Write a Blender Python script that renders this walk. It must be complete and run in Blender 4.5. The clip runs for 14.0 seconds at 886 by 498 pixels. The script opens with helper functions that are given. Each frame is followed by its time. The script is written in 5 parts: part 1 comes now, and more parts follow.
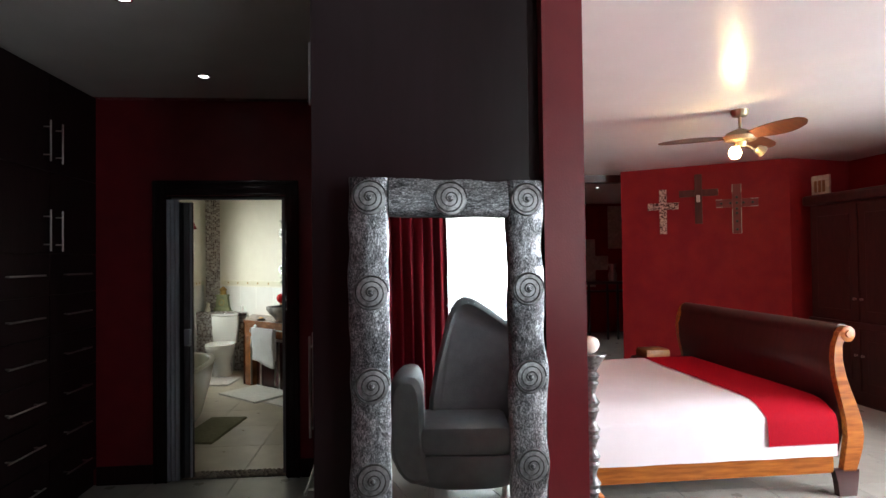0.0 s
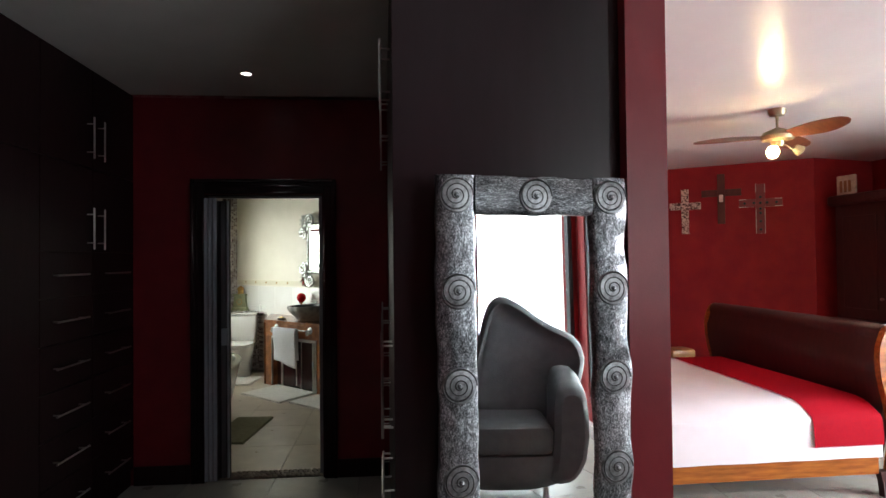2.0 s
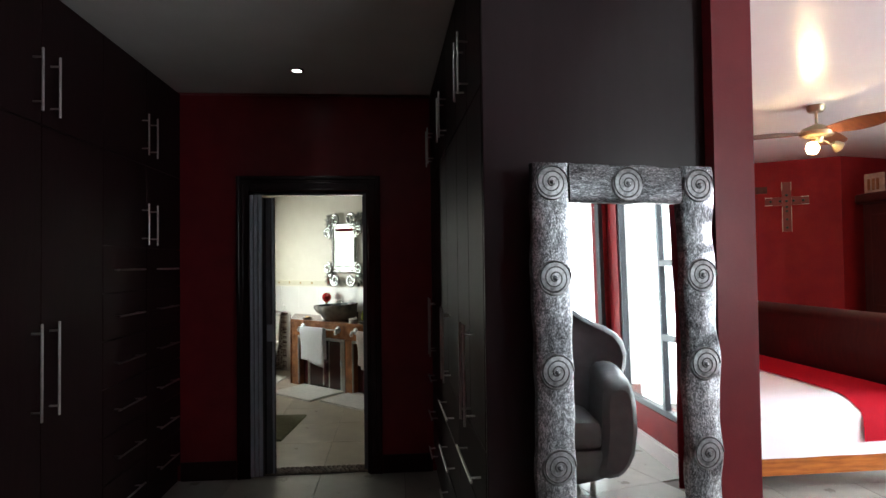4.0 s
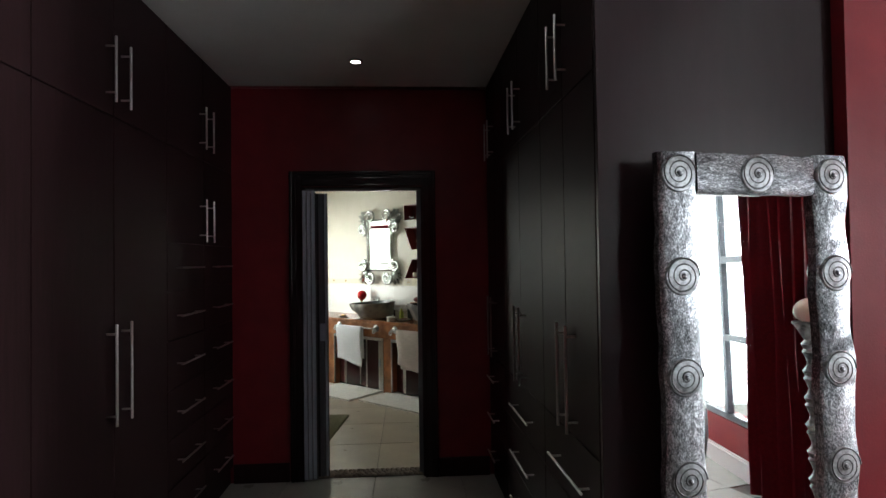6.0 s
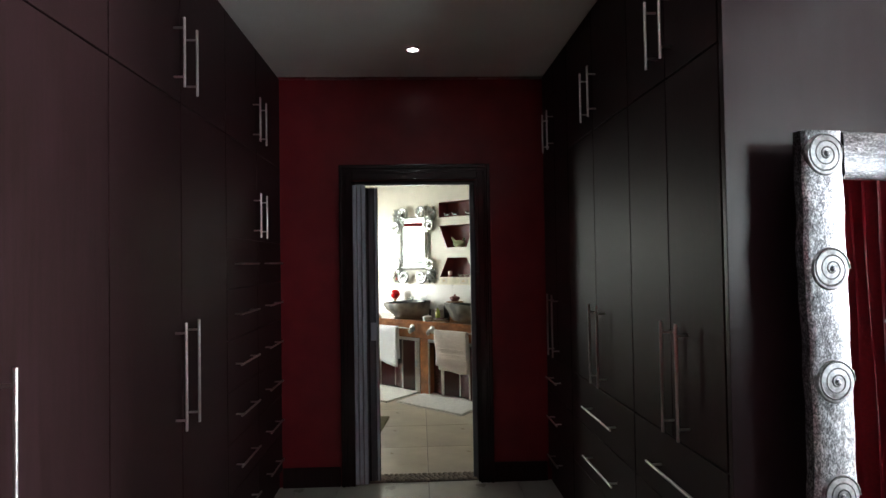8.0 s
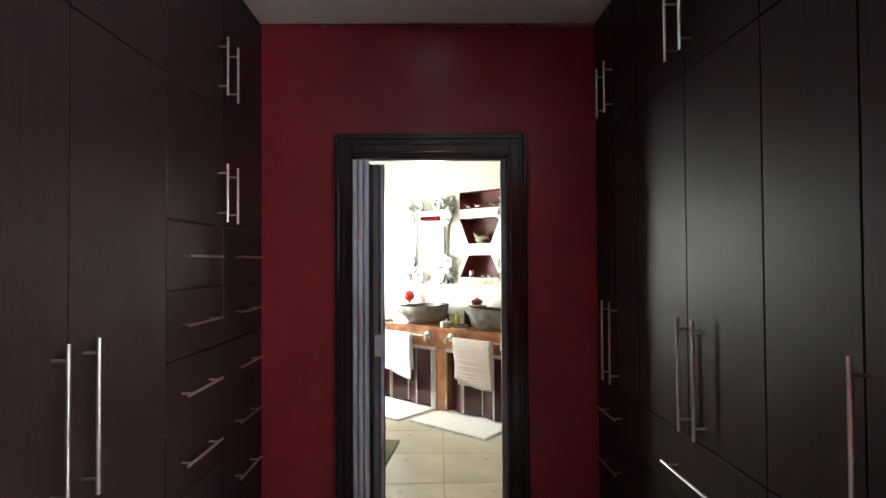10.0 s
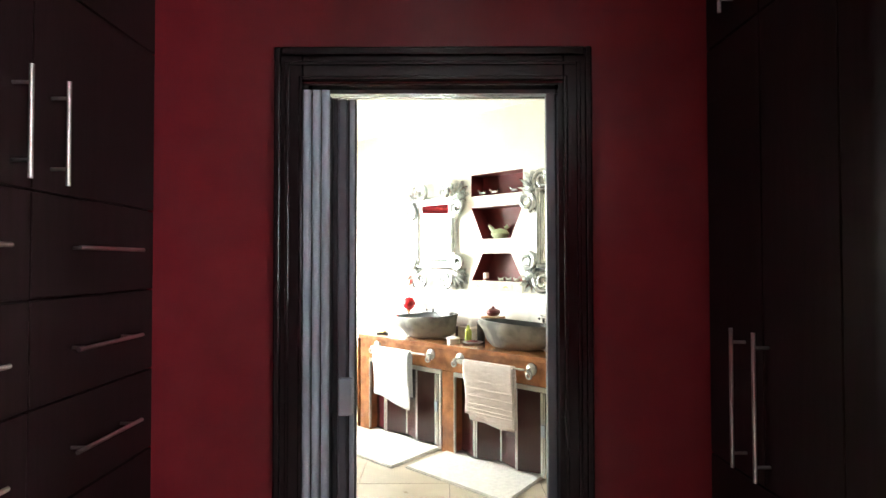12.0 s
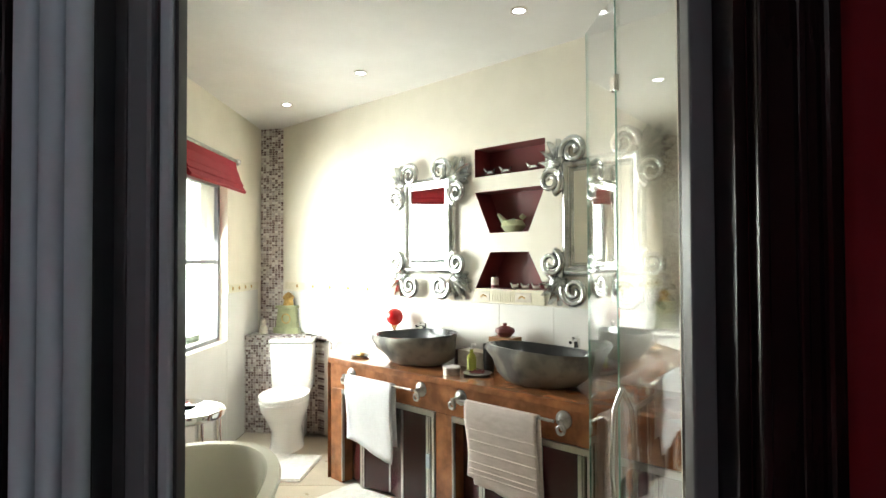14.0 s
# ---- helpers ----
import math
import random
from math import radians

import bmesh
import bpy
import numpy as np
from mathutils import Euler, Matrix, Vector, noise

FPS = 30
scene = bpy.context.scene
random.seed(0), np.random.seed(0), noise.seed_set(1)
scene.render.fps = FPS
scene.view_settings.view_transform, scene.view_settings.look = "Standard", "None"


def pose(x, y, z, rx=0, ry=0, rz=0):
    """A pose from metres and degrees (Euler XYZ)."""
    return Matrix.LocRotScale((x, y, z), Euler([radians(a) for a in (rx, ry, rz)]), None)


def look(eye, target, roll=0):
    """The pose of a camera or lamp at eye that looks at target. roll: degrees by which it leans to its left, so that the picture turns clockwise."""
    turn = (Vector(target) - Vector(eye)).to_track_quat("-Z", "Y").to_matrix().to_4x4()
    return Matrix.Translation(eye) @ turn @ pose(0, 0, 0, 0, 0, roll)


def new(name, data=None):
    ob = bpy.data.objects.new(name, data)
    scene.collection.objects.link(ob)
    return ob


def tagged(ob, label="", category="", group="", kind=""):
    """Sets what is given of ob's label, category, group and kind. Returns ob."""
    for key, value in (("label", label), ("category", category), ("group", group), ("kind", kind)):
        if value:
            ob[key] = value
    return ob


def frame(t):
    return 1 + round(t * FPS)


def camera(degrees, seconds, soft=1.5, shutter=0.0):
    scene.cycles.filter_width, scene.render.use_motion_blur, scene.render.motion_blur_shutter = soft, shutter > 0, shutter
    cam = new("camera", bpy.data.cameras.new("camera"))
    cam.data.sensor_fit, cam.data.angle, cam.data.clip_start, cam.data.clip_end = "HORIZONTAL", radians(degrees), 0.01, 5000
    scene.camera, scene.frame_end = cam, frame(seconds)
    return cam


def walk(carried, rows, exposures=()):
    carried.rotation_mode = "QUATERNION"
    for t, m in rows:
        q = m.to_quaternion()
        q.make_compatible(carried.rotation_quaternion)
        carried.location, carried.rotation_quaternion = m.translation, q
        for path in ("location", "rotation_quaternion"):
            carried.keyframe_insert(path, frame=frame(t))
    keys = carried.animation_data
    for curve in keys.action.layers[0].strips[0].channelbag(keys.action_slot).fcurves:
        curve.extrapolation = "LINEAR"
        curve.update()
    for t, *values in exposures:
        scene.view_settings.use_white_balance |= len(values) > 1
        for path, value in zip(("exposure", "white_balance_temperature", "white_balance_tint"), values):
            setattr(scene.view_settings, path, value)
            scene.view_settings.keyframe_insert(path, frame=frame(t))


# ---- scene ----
cam = camera(75.0, 14.0)
PATH = [
    (0, (1.221, -4.288, 1.559), (1.387, -2.296, 1.596), -0.7),
    (0.5, (1.158, -4.271, 1.567), (1.327, -2.279, 1.603), -0.7),
    (1, (1.091, -4.262, 1.571), (1.26, -2.27, 1.608), -0.7),
    (1.5, (1.017, -4.256, 1.569), (1.184, -2.263, 1.607), -0.7),
    (2, (0.939, -4.24, 1.557), (1.108, -2.248, 1.594), -0.6),
    (4.3, (0.621, -4.231, 1.507), (0.781, -2.238, 1.556), -0.8),
    (4.5, (0.613, -4.218, 1.514), (0.759, -2.224, 1.558), -0.7),
    (5, (0.491, -4.176, 1.509), (0.631, -2.181, 1.55), -0.7),
    (5.5, (0.403, -4.13, 1.504), (0.532, -2.135, 1.546), -0.7),
    (6, (0.327, -4.084, 1.512), (0.448, -2.088, 1.552), -0.8),
    (6.5, (0.278, -4.065, 1.482), (0.388, -2.068, 1.528), -0.7),
    (7, (0.207, -4.054, 1.496), (0.306, -2.057, 1.536), -0.8),
    (7.5, (0.123, -4.002, 1.496), (0.204, -2.004, 1.539), -0.8),
    (8, (0.044, -3.915, 1.493), (0.124, -1.917, 1.534), -0.9),
    (8.2, (0.041, -3.865, 1.485), (0.114, -1.867, 1.528), -0.6),
    (10.5, (0.047, -2.768, 1.469), (0.062, -0.768, 1.510), -0.4),
    (11, (0.006, -2.44, 1.486), (0.04, -0.44, 1.517), -0.7),
    (11.5, (0.037, -2.182, 1.455), (0.037, -0.183, 1.503), -0.4),
    (12, (0.05, -1.866, 1.456), (0.045, 0.133, 1.502), -0.1),
    (12.5, (0.076, -1.548, 1.458), (0.068, 0.451, 1.506), -0.0),
    (13, (0.076, -1.235, 1.467), (0.061, 0.764, 1.51), -0.2),
    (13.5, (0.070, -0.935, 1.471), (0.055, 1.064, 1.514), -0.2),
    (14, (0.085, -0.665, 1.474), (0.078, 1.335, 1.516), -0.25),
]
EXPOSURES = [(0, -0.85), (2, -0.85), (5, -0.65), (8, 0.3), (10.5, 1.9), (12.2, 2.05), (14, 1.0)]
walk(cam, [(t, look(eye, target, roll)) for t, eye, target, roll in PATH], EXPOSURES)

# ---- world and lights ----
world = bpy.data.worlds.new("world")
scene.world = world
world.use_nodes = True
wn, wl = world.node_tree.nodes, world.node_tree.links
sky = wn.new("ShaderNodeTexSky")
sky.sky_type, sky.sun_disc = "NISHITA", False
sky.sun_elevation, sky.sun_rotation = radians(40), radians(140)
wl.new(sky.outputs[0], wn["Background"].inputs[0])
wn["Background"].inputs[1].default_value = 0.12
sun = new("sun", bpy.data.lights.new("sun", "SUN"))
sun.data.energy, sun.data.angle, sun.data.color = 1.0, radians(12), (1, 0.96, 0.9)
sun.rotation_euler = (radians(50), 0, radians(40))


def area(name, eye, target, w, h, power, color=(1, 1, 1)):
    lamp = bpy.data.lights.new(name, "AREA")
    lamp.shape, lamp.size, lamp.size_y, lamp.energy, lamp.color = "RECTANGLE", w, h, power, color
    ob = new(name, lamp)
    ob.matrix_world = look(eye, target)
    return ob


def spot(name, at, power, angle=95, color=(0.93, 0.97, 1)):
    lamp = bpy.data.lights.new(name, "SPOT")
    lamp.energy, lamp.spot_size, lamp.spot_blend, lamp.shadow_soft_size, lamp.color = power, radians(angle), 0.7, 0.03, color
    ob = new(name, lamp)
    ob.matrix_world = look(at, (at[0], at[1] + 0.001, 0))
    return ob


H = 2.75
area("daylight_back", (3.15, -5.9, 1.3), (0.3, -0.6, 1.2), 1.0, 2.2, 50, (0.86, 0.93, 1))
area("daylight_angle", (3.67, -4.52, 1.4), (0.82, -5.52, 0.9), 1.45, 2.0, 155, (0.88, 0.94, 1))
# added fill from the right, out of view, to brighten the bed
area("added_side_fill", (7.02, -2.5, 1.5), (3, -1.2, 0.9), 2.5, 2.0, 980, (0.90, 0.95, 1))
area("daylight_bath", (-1.93, 3.47, 1.45), (0.9, 2.9, 0.1), 0.9, 1.2, 56, (0.96, 1, 0.93))
spot("downlight_lamp", (0.02, -0.52, 2.72), 2.4)
spot("downlight_lamp", (0.02, -1.62, 2.72), 1.8)
for p in ((0.46, 2.2), (-0.47, 3.14), (-1.17, 3.9)):
    spot("bath_downlight_lamp", (p[0], p[1], 2.70), 3.5, 130)
bulb = new("fan_bulb_lamp", bpy.data.lights.new("fan_bulb_lamp", "POINT"))
spot("shower_downlight_lamp", (1.2, 1.3, 2.70), 5)
spot("passage_downlight_lamp", (4.5, 4.8, 2.66), 80)
bulb.data.energy, bulb.data.color, bulb.data.shadow_soft_size = 40, (1, 0.72, 0.36), 0.05
bulb.location = (3.85, -0.05, 2.33)


# ---- materials ----
def mat(name, color, rough=0.5, metal=0.0, color2=None, scale=20.0, stretch=(1, 1, 1), bump=0.0, bscale=60.0, big=0.12, coat=0.0, emit=0.0, mix=(0.35, 0.7), trans=0.0, objrand=0.0, rvar=0.0):
    m = bpy.data.materials.new(name)
    m.use_nodes = True
    n, l = m.node_tree.nodes, m.node_tree.links
    b = n["Principled BSDF"]
    b.inputs["Roughness"].default_value, b.inputs["Metallic"].default_value = rough, metal
    b.inputs["Coat Weight"].default_value = coat
    b.inputs["Transmission Weight"].default_value = trans
    c4, d4 = (*color, 1), (*(color2 or [c * 0.8 for c in color]), 1)
    tc, mp = n.new("ShaderNodeTexCoord"), n.new("ShaderNodeMapping")
    mp.inputs["Scale"].default_value = stretch
    l.new(tc.outputs["Object"], mp.inputs[0])
    nz = n.new("ShaderNodeTexNoise")
    nz.inputs["Scale"].default_value, nz.inputs["Detail"].default_value = scale, 6
    l.new(mp.outputs[0], nz.inputs[0])
    ramp = n.new("ShaderNodeValToRGB")
    ramp.color_ramp.elements[0].position, ramp.color_ramp.elements[1].position = mix
    ramp.color_ramp.elements[0].color, ramp.color_ramp.elements[1].color = d4, c4
    l.new(nz.outputs[0], ramp.inputs[0])
    nb = n.new("ShaderNodeTexNoise")
    nb.inputs["Scale"].default_value, nb.inputs["Detail"].default_value = 1.7, 3
    l.new(tc.outputs["Object"], nb.inputs[0])
    hsv = n.new("ShaderNodeHueSaturation")
    mr = n.new("ShaderNodeMapRange")
    mr.inputs["To Min"].default_value, mr.inputs["To Max"].default_value = 1 - big, 1 + big
    l.new(nb.outputs[0], mr.inputs[0])
    last = mr.outputs[0]
    if objrand:
        oi, ma, mu = n.new("ShaderNodeObjectInfo"), n.new("ShaderNodeMapRange"), n.new("ShaderNodeMath")
        ma.inputs["To Min"].default_value, ma.inputs["To Max"].default_value = 1 - objrand, 1 + objrand
        mu.operation = "MULTIPLY"
        l.new(oi.outputs["Random"], ma.inputs[0])
        l.new(ma.outputs[0], mu.inputs[0])
        l.new(last, mu.inputs[1])
        last = mu.outputs[0]
    l.new(last, hsv.inputs["Value"])
    l.new(ramp.outputs[0], hsv.inputs["Color"])
    l.new(hsv.outputs[0], b.inputs["Base Color"])
    if rvar:
        rr = n.new("ShaderNodeMapRange")
        rr.inputs["To Min"].default_value, rr.inputs["To Max"].default_value = max(0.02, rough - rvar), min(1, rough + rvar)
        l.new(nz.outputs[0], rr.inputs[0])
        l.new(rr.outputs[0], b.inputs["Roughness"])
    if bump:
        n2, bp = n.new("ShaderNodeTexNoise"), n.new("ShaderNodeBump")
        n2.inputs["Scale"].default_value, n2.inputs["Detail"].default_value = bscale, 4
        bp.inputs["Strength"].default_value, bp.inputs["Distance"].default_value = bump, 0.01
        l.new(mp.outputs[0], n2.inputs[0])
        l.new(n2.outputs[0], bp.inputs["Height"])
        l.new(bp.outputs[0], b.inputs["Normal"])
    if emit:
        b.inputs["Emission Color"].default_value, b.inputs["Emission Strength"].default_value = c4, emit
    return m


def glow(name, color, strength):
    m = bpy.data.materials.new(name)
    m.use_nodes = True
    n, l = m.node_tree.nodes, m.node_tree.links
    e = n.new("ShaderNodeEmission")
    e.inputs[0].default_value, e.inputs[1].default_value = (*color, 1), strength
    l.new(e.outputs[0], n["Material Output"].inputs[0])
    return m


def mosaic(name, size, colors, grout, rough=0.3, metal=0.0, axes="xz"):
    m = mat(name, colors[0], rough, metal)
    n, l = m.node_tree.nodes, m.node_tree.links
    b = n["Principled BSDF"]
    tc, sep, com = n.new("ShaderNodeTexCoord"), n.new("ShaderNodeSeparateXYZ"), n.new("ShaderNodeCombineXYZ")
    l.new(tc.outputs["Object"], sep.inputs[0])
    add = n.new("ShaderNodeMath")
    add.operation = "ADD"
    l.new(sep.outputs["X"], add.inputs[0])
    l.new(sep.outputs["Y"], add.inputs[1])
    l.new(add.outputs[0], com.inputs[0])
    l.new(sep.outputs["Z"], com.inputs[1])
    br = n.new("ShaderNodeTexBrick")
    br.offset, br.squash = 0.0, 1.0
    br.inputs["Scale"].default_value = 1.0
    br.inputs["Mortar Size"].default_value, br.inputs["Brick Width"].default_value, br.inputs["Row Height"].default_value = size * 0.09, size, size
    br.inputs["Color1"].default_value, br.inputs["Color2"].default_value, br.inputs["Mortar"].default_value = (0, 0, 0, 1), (1, 1, 1, 1), (0, 0, 0, 1)
    l.new(com.outputs[0], br.inputs["Vector"])
    sn = n.new("ShaderNodeVectorMath")
    sn.operation = "SNAP"
    sn.inputs[1].default_value = (size, size, size)
    l.new(com.outputs[0], sn.inputs[0])
    wnz = n.new("ShaderNodeTexWhiteNoise")
    l.new(sn.outputs[0], wnz.inputs[0])
    ramp = n.new("ShaderNodeValToRGB")
    ramp.color_ramp.interpolation = "CONSTANT"
    while len(ramp.color_ramp.elements) < len(colors):
        ramp.color_ramp.elements.new(0.5)
    for i, c in enumerate(colors):
        ramp.color_ramp.elements[i].position = i / len(colors)
        ramp.color_ramp.elements[i].color = (*c, 1)
    l.new(wnz.outputs["Value"], ramp.inputs[0])
    mx = n.new("ShaderNodeMix")
    mx.data_type = "RGBA"
    l.new(br.outputs["Fac"], mx.inputs[0])
    l.new(ramp.outputs[0], mx.inputs[6])
    mx.inputs[7].default_value = (*grout, 1)
    l.new(mx.outputs[2], b.inputs["Base Color"])
    bp = n.new("ShaderNodeBump")
    bp.inputs["Strength"].default_value, bp.inputs["Distance"].default_value, bp.invert = 0.5, 0.004, True
    l.new(br.outputs["Fac"], bp.inputs["Height"])
    l.new(bp.outputs[0], b.inputs["Normal"])
    return m


def brushed_silver(name, stretch):
    """Silver leaf rubbed through to black in short strokes, in drifts of lighter and darker wear."""
    m = mat(name, (0.60, 0.63, 0.66), 0.34, 0.8, big=0.0)
    n, l = m.node_tree.nodes, m.node_tree.links
    b = n["Principled BSDF"]
    tc, mp = n.new("ShaderNodeTexCoord"), n.new("ShaderNodeMapping")
    mp.inputs["Scale"].default_value = stretch
    l.new(tc.outputs["Object"], mp.inputs[0])
    total = None
    for scale, weight, rough in ((6.5, 0.30, 0.5), (75, 0.30, 0.7), (270, 0.60, 0.75)):
        nz, mu = n.new("ShaderNodeTexNoise"), n.new("ShaderNodeMath")
        nz.inputs["Scale"].default_value, nz.inputs["Detail"].default_value, nz.inputs["Roughness"].default_value = scale, 5, rough
        nz.inputs["Distortion"].default_value = 0.4
        l.new(mp.outputs[0], nz.inputs[0])
        mu.operation = "MULTIPLY_ADD"
        mu.inputs[1].default_value = weight
        l.new(nz.outputs[0], mu.inputs[0])
        if total:
            l.new(total, mu.inputs[2])
        else:
            mu.inputs[2].default_value = 0.0
        total = mu.outputs[0]
    ramp = n.new("ShaderNodeValToRGB")
    e = ramp.color_ramp.elements
    e[0].position, e[0].color = 0.50, (0.018, 0.019, 0.021, 1)
    e[1].position, e[1].color = 0.72, (0.74, 0.78, 0.82, 1)
    mid = e.new(0.61)
    mid.color = (0.17, 0.178, 0.188, 1)
    l.new(total, ramp.inputs[0])
    l.new(ramp.outputs[0], b.inputs["Base Color"])
    bp = n.new("ShaderNodeBump")
    bp.inputs["Strength"].default_value, bp.inputs["Distance"].default_value = 0.35, 0.004
    l.new(total, bp.inputs["Height"])
    l.new(bp.outputs[0], b.inputs["Normal"])
    return m


M = {}
M["wenge"] = mat("wenge", (0.027, 0.012, 0.014), 0.42, 0, (0.017, 0.008, 0.008), 9, (6, 6, 0.4), 0.05, 90, rvar=0.05)
M["wenge_gloss"] = mat("wenge_gloss", (0.015, 0.007, 0.008), 0.22, 0, (0.014, 0.006, 0.007), 9, (3, 3, 0.4), coat=0.05)
M["end_panel"] = mat("end_panel", (0.022, 0.011, 0.014), 0.30, 0, (0.018, 0.009, 0.011), 9, (3, 3, 0.4), big=0.05, rvar=0.04)
M["gap"] = mat("gap", (0.006, 0.004, 0.004), 0.8)
M["red_wall"] = mat("red_wall", (0.21, 0.018, 0.025), 0.36, 0, (0.17, 0.012, 0.019), 6, bump=0.06, bscale=140, big=0.08)
M["red_wall_in"] = mat("red_wall_in", (0.26, 0.018, 0.018), 0.5, 0, (0.22, 0.013, 0.018), 5, bump=0.06, bscale=140, big=0.1)
M["white_ceiling"] = mat("white_ceiling", (0.74, 0.73, 0.71), 0.7, 0, (0.70, 0.69, 0.67), 4, bump=0.04, bscale=120, big=0.04)
M["bed_ceiling"] = mat("bed_ceiling", (0.78, 0.76, 0.73), 0.28, 0, (0.75, 0.73, 0.70), 4, bump=0.03, bscale=60, big=0.04)
M["cream"] = mat("cream_plaster", (0.72, 0.68, 0.58), 0.45, 0, (0.68, 0.64, 0.54), 5, bump=0.05, bscale=130, big=0.05)
M["white_tile"] = mat("white_tile", (0.76, 0.75, 0.72), 0.2, 0, (0.72, 0.71, 0.68), 3, big=0.03)
M["frieze"] = mat("frieze", (0.66, 0.62, 0.48), 0.35, 0, (0.6, 0.56, 0.42), 30, bump=0.2, bscale=80)
M["tile"] = mat("floor_tile", (0.42, 0.41, 0.36), 0.3, 0, (0.36, 0.35, 0.31), 7, bump=0.05, bscale=30, big=0.08, objrand=0.06, rvar=0.08)
M["bath_tile"] = mat("bath_tile", (0.50, 0.44, 0.34), 0.3, 0, (0.40, 0.34, 0.26), 3.5, bump=0.06, bscale=30, big=0.15, objrand=0.08, rvar=0.08)
M["grout"] = mat("grout", (0.22, 0.20, 0.18), 0.9)
M["pebble"] = mat("pebble", (0.45, 0.38, 0.30), 0.5, 0, (0.16, 0.13, 0.11), 8, objrand=0.3, big=0.3)
M["steel"] = mat("brushed_steel", (0.72, 0.71, 0.69), 0.28, 1.0, (0.6, 0.6, 0.58), 40, (1, 1, 8))
M["chrome"] = mat("chrome", (0.85, 0.85, 0.85), 0.1, 1.0, (0.8, 0.8, 0.8), 10)
M["pewter"] = mat("pewter", (0.50, 0.49, 0.47), 0.35, 1.0, (0.3, 0.29, 0.27), 25)
M["alu"] = mat("grey_plastic", (0.47, 0.55, 0.63), 0.3, 0.0, (0.43, 0.50, 0.58), 15, (1, 1, 0.1))
M["track_grey"] = mat("track_grey", (0.15, 0.16, 0.185), 0.35, 0.0, (0.13, 0.14, 0.16), 15, (1, 1, 0.1))
M["alu_dark"] = mat("dark_track", (0.05, 0.052, 0.06), 0.4, 0.3)
M["win_frame"] = mat("window_frame_dark", (0.05, 0.055, 0.065), 0.4, 0.2)
M["silver"] = brushed_silver("distressed_silver", (1.0, 1.0, 0.55))
M["silver_h"] = brushed_silver("distressed_silver_rail", (0.4, 1.0, 1.3))
M["boss"] = mat("carved_boss_silver", (0.30, 0.31, 0.32), 0.33, 0.85, (0.12, 0.122, 0.125), 50, bump=0.2, bscale=90, mix=(0.3, 0.6))
M["silver_leaf"] = mat("silver_leaf", (0.66, 0.68, 0.66), 0.24, 0.95, (0.34, 0.36, 0.35), 14, bump=0.2, bscale=50, mix=(0.3, 0.55))
# near-black: the shade in the boss grooves as colour, and the carved mirrors' backing
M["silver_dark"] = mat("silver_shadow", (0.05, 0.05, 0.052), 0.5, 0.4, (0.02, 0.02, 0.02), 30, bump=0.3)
M["mirror"] = mat("mirror_glass", (0.93, 0.95, 0.94), 0.015, 1.0, (0.93, 0.95, 0.94), big=0.0)
M["oak"] = mat("orange_wood", (0.42, 0.145, 0.024), 0.32, 0, (0.21, 0.062, 0.010), 14, (0.35, 3, 3), 0.05, 60, coat=0.1)
M["counter"] = mat("vanity_wood", (0.36, 0.145, 0.058), 0.26, 0, (0.17, 0.062, 0.026), 4, (3, 3, 3), 0.06, 40, coat=0.25, big=0.2)
M["mahogany"] = mat("mahogany", (0.050, 0.015, 0.013), 0.4, 0, (0.032, 0.009, 0.009), 6, (1, 6, 1), coat=0.08, rvar=0.05)
M["maroon"] = mat("maroon_panel", (0.042, 0.008, 0.012), 0.25, 0, (0.045, 0.007, 0.01), 5, coat=0.3)
M["niche"] = mat("niche_red", (0.17, 0.022, 0.022), 0.4, 0, (0.13, 0.017, 0.018), 6)
M["sheet"] = mat("white_cotton", (0.82, 0.83, 0.87), 0.85, 0, (0.78, 0.79, 0.83), 4, bump=0.15, bscale=7, big=0.03)
M["red_cloth"] = mat("red_cloth", (0.31, 0.002, 0.014), 0.85, 0, (0.35, 0.002, 0.012), 60, bump=0.2, bscale=120)
M["curtain"] = mat("curtain_red", (0.16, 0.005, 0.012), 0.7, 0, (0.12, 0.004, 0.010), 50, bump=0.1, bscale=120)
M["blind_red"] = mat("blind_red", (0.27, 0.006, 0.018), 0.8, 0, (0.23, 0.005, 0.014), 60, bump=0.2, bscale=120)
M["win_grey"] = mat("window_frame_grey", (0.20, 0.21, 0.22), 0.4, 0.2)
M["leather"] = mat("grey_leather", (0.14, 0.15, 0.16), 0.38, 0, (0.11, 0.12, 0.13), 12, bump=0.15, bscale=90)
M["ceramic"] = mat("ceramic", (0.80, 0.79, 0.76), 0.12, 0, (0.78, 0.77, 0.74), 3, big=0.02, coat=0.4)
M["tub"] = mat("bath_enamel", (0.62, 0.60, 0.50), 0.2, 0, (0.58, 0.56, 0.46), 3, big=0.03, coat=0.3)
M["stone"] = mat("river_stone", (0.20, 0.182, 0.155), 0.62, 0, (0.065, 0.060, 0.053), 5, bump=0.9, bscale=11, big=0.5, mix=(0.46, 0.60))
M["stone_in"] = mat("polished_stone", (0.05, 0.052, 0.055), 0.2, 0, (0.03, 0.03, 0.033), 12)
M["towel_white"] = mat("towel_white", (0.78, 0.79, 0.82), 0.95, 0, (0.74, 0.75, 0.78), 40, bump=0.5, bscale=220)
M["towel_beige"] = mat("towel_beige", (0.68, 0.60, 0.56), 0.95, 0, (0.60, 0.52, 0.48), 20, (1, 1, 3), bump=0.5, bscale=200)
M["rug"] = mat("bath_mat", (0.74, 0.72, 0.68), 0.95, 0, (0.62, 0.60, 0.57), 35, bump=0.7, bscale=110)
M["rug_olive"] = mat("olive_mat", (0.24, 0.23, 0.15), 0.95, 0, (0.19, 0.18, 0.12), 35, bump=0.7, bscale=110)
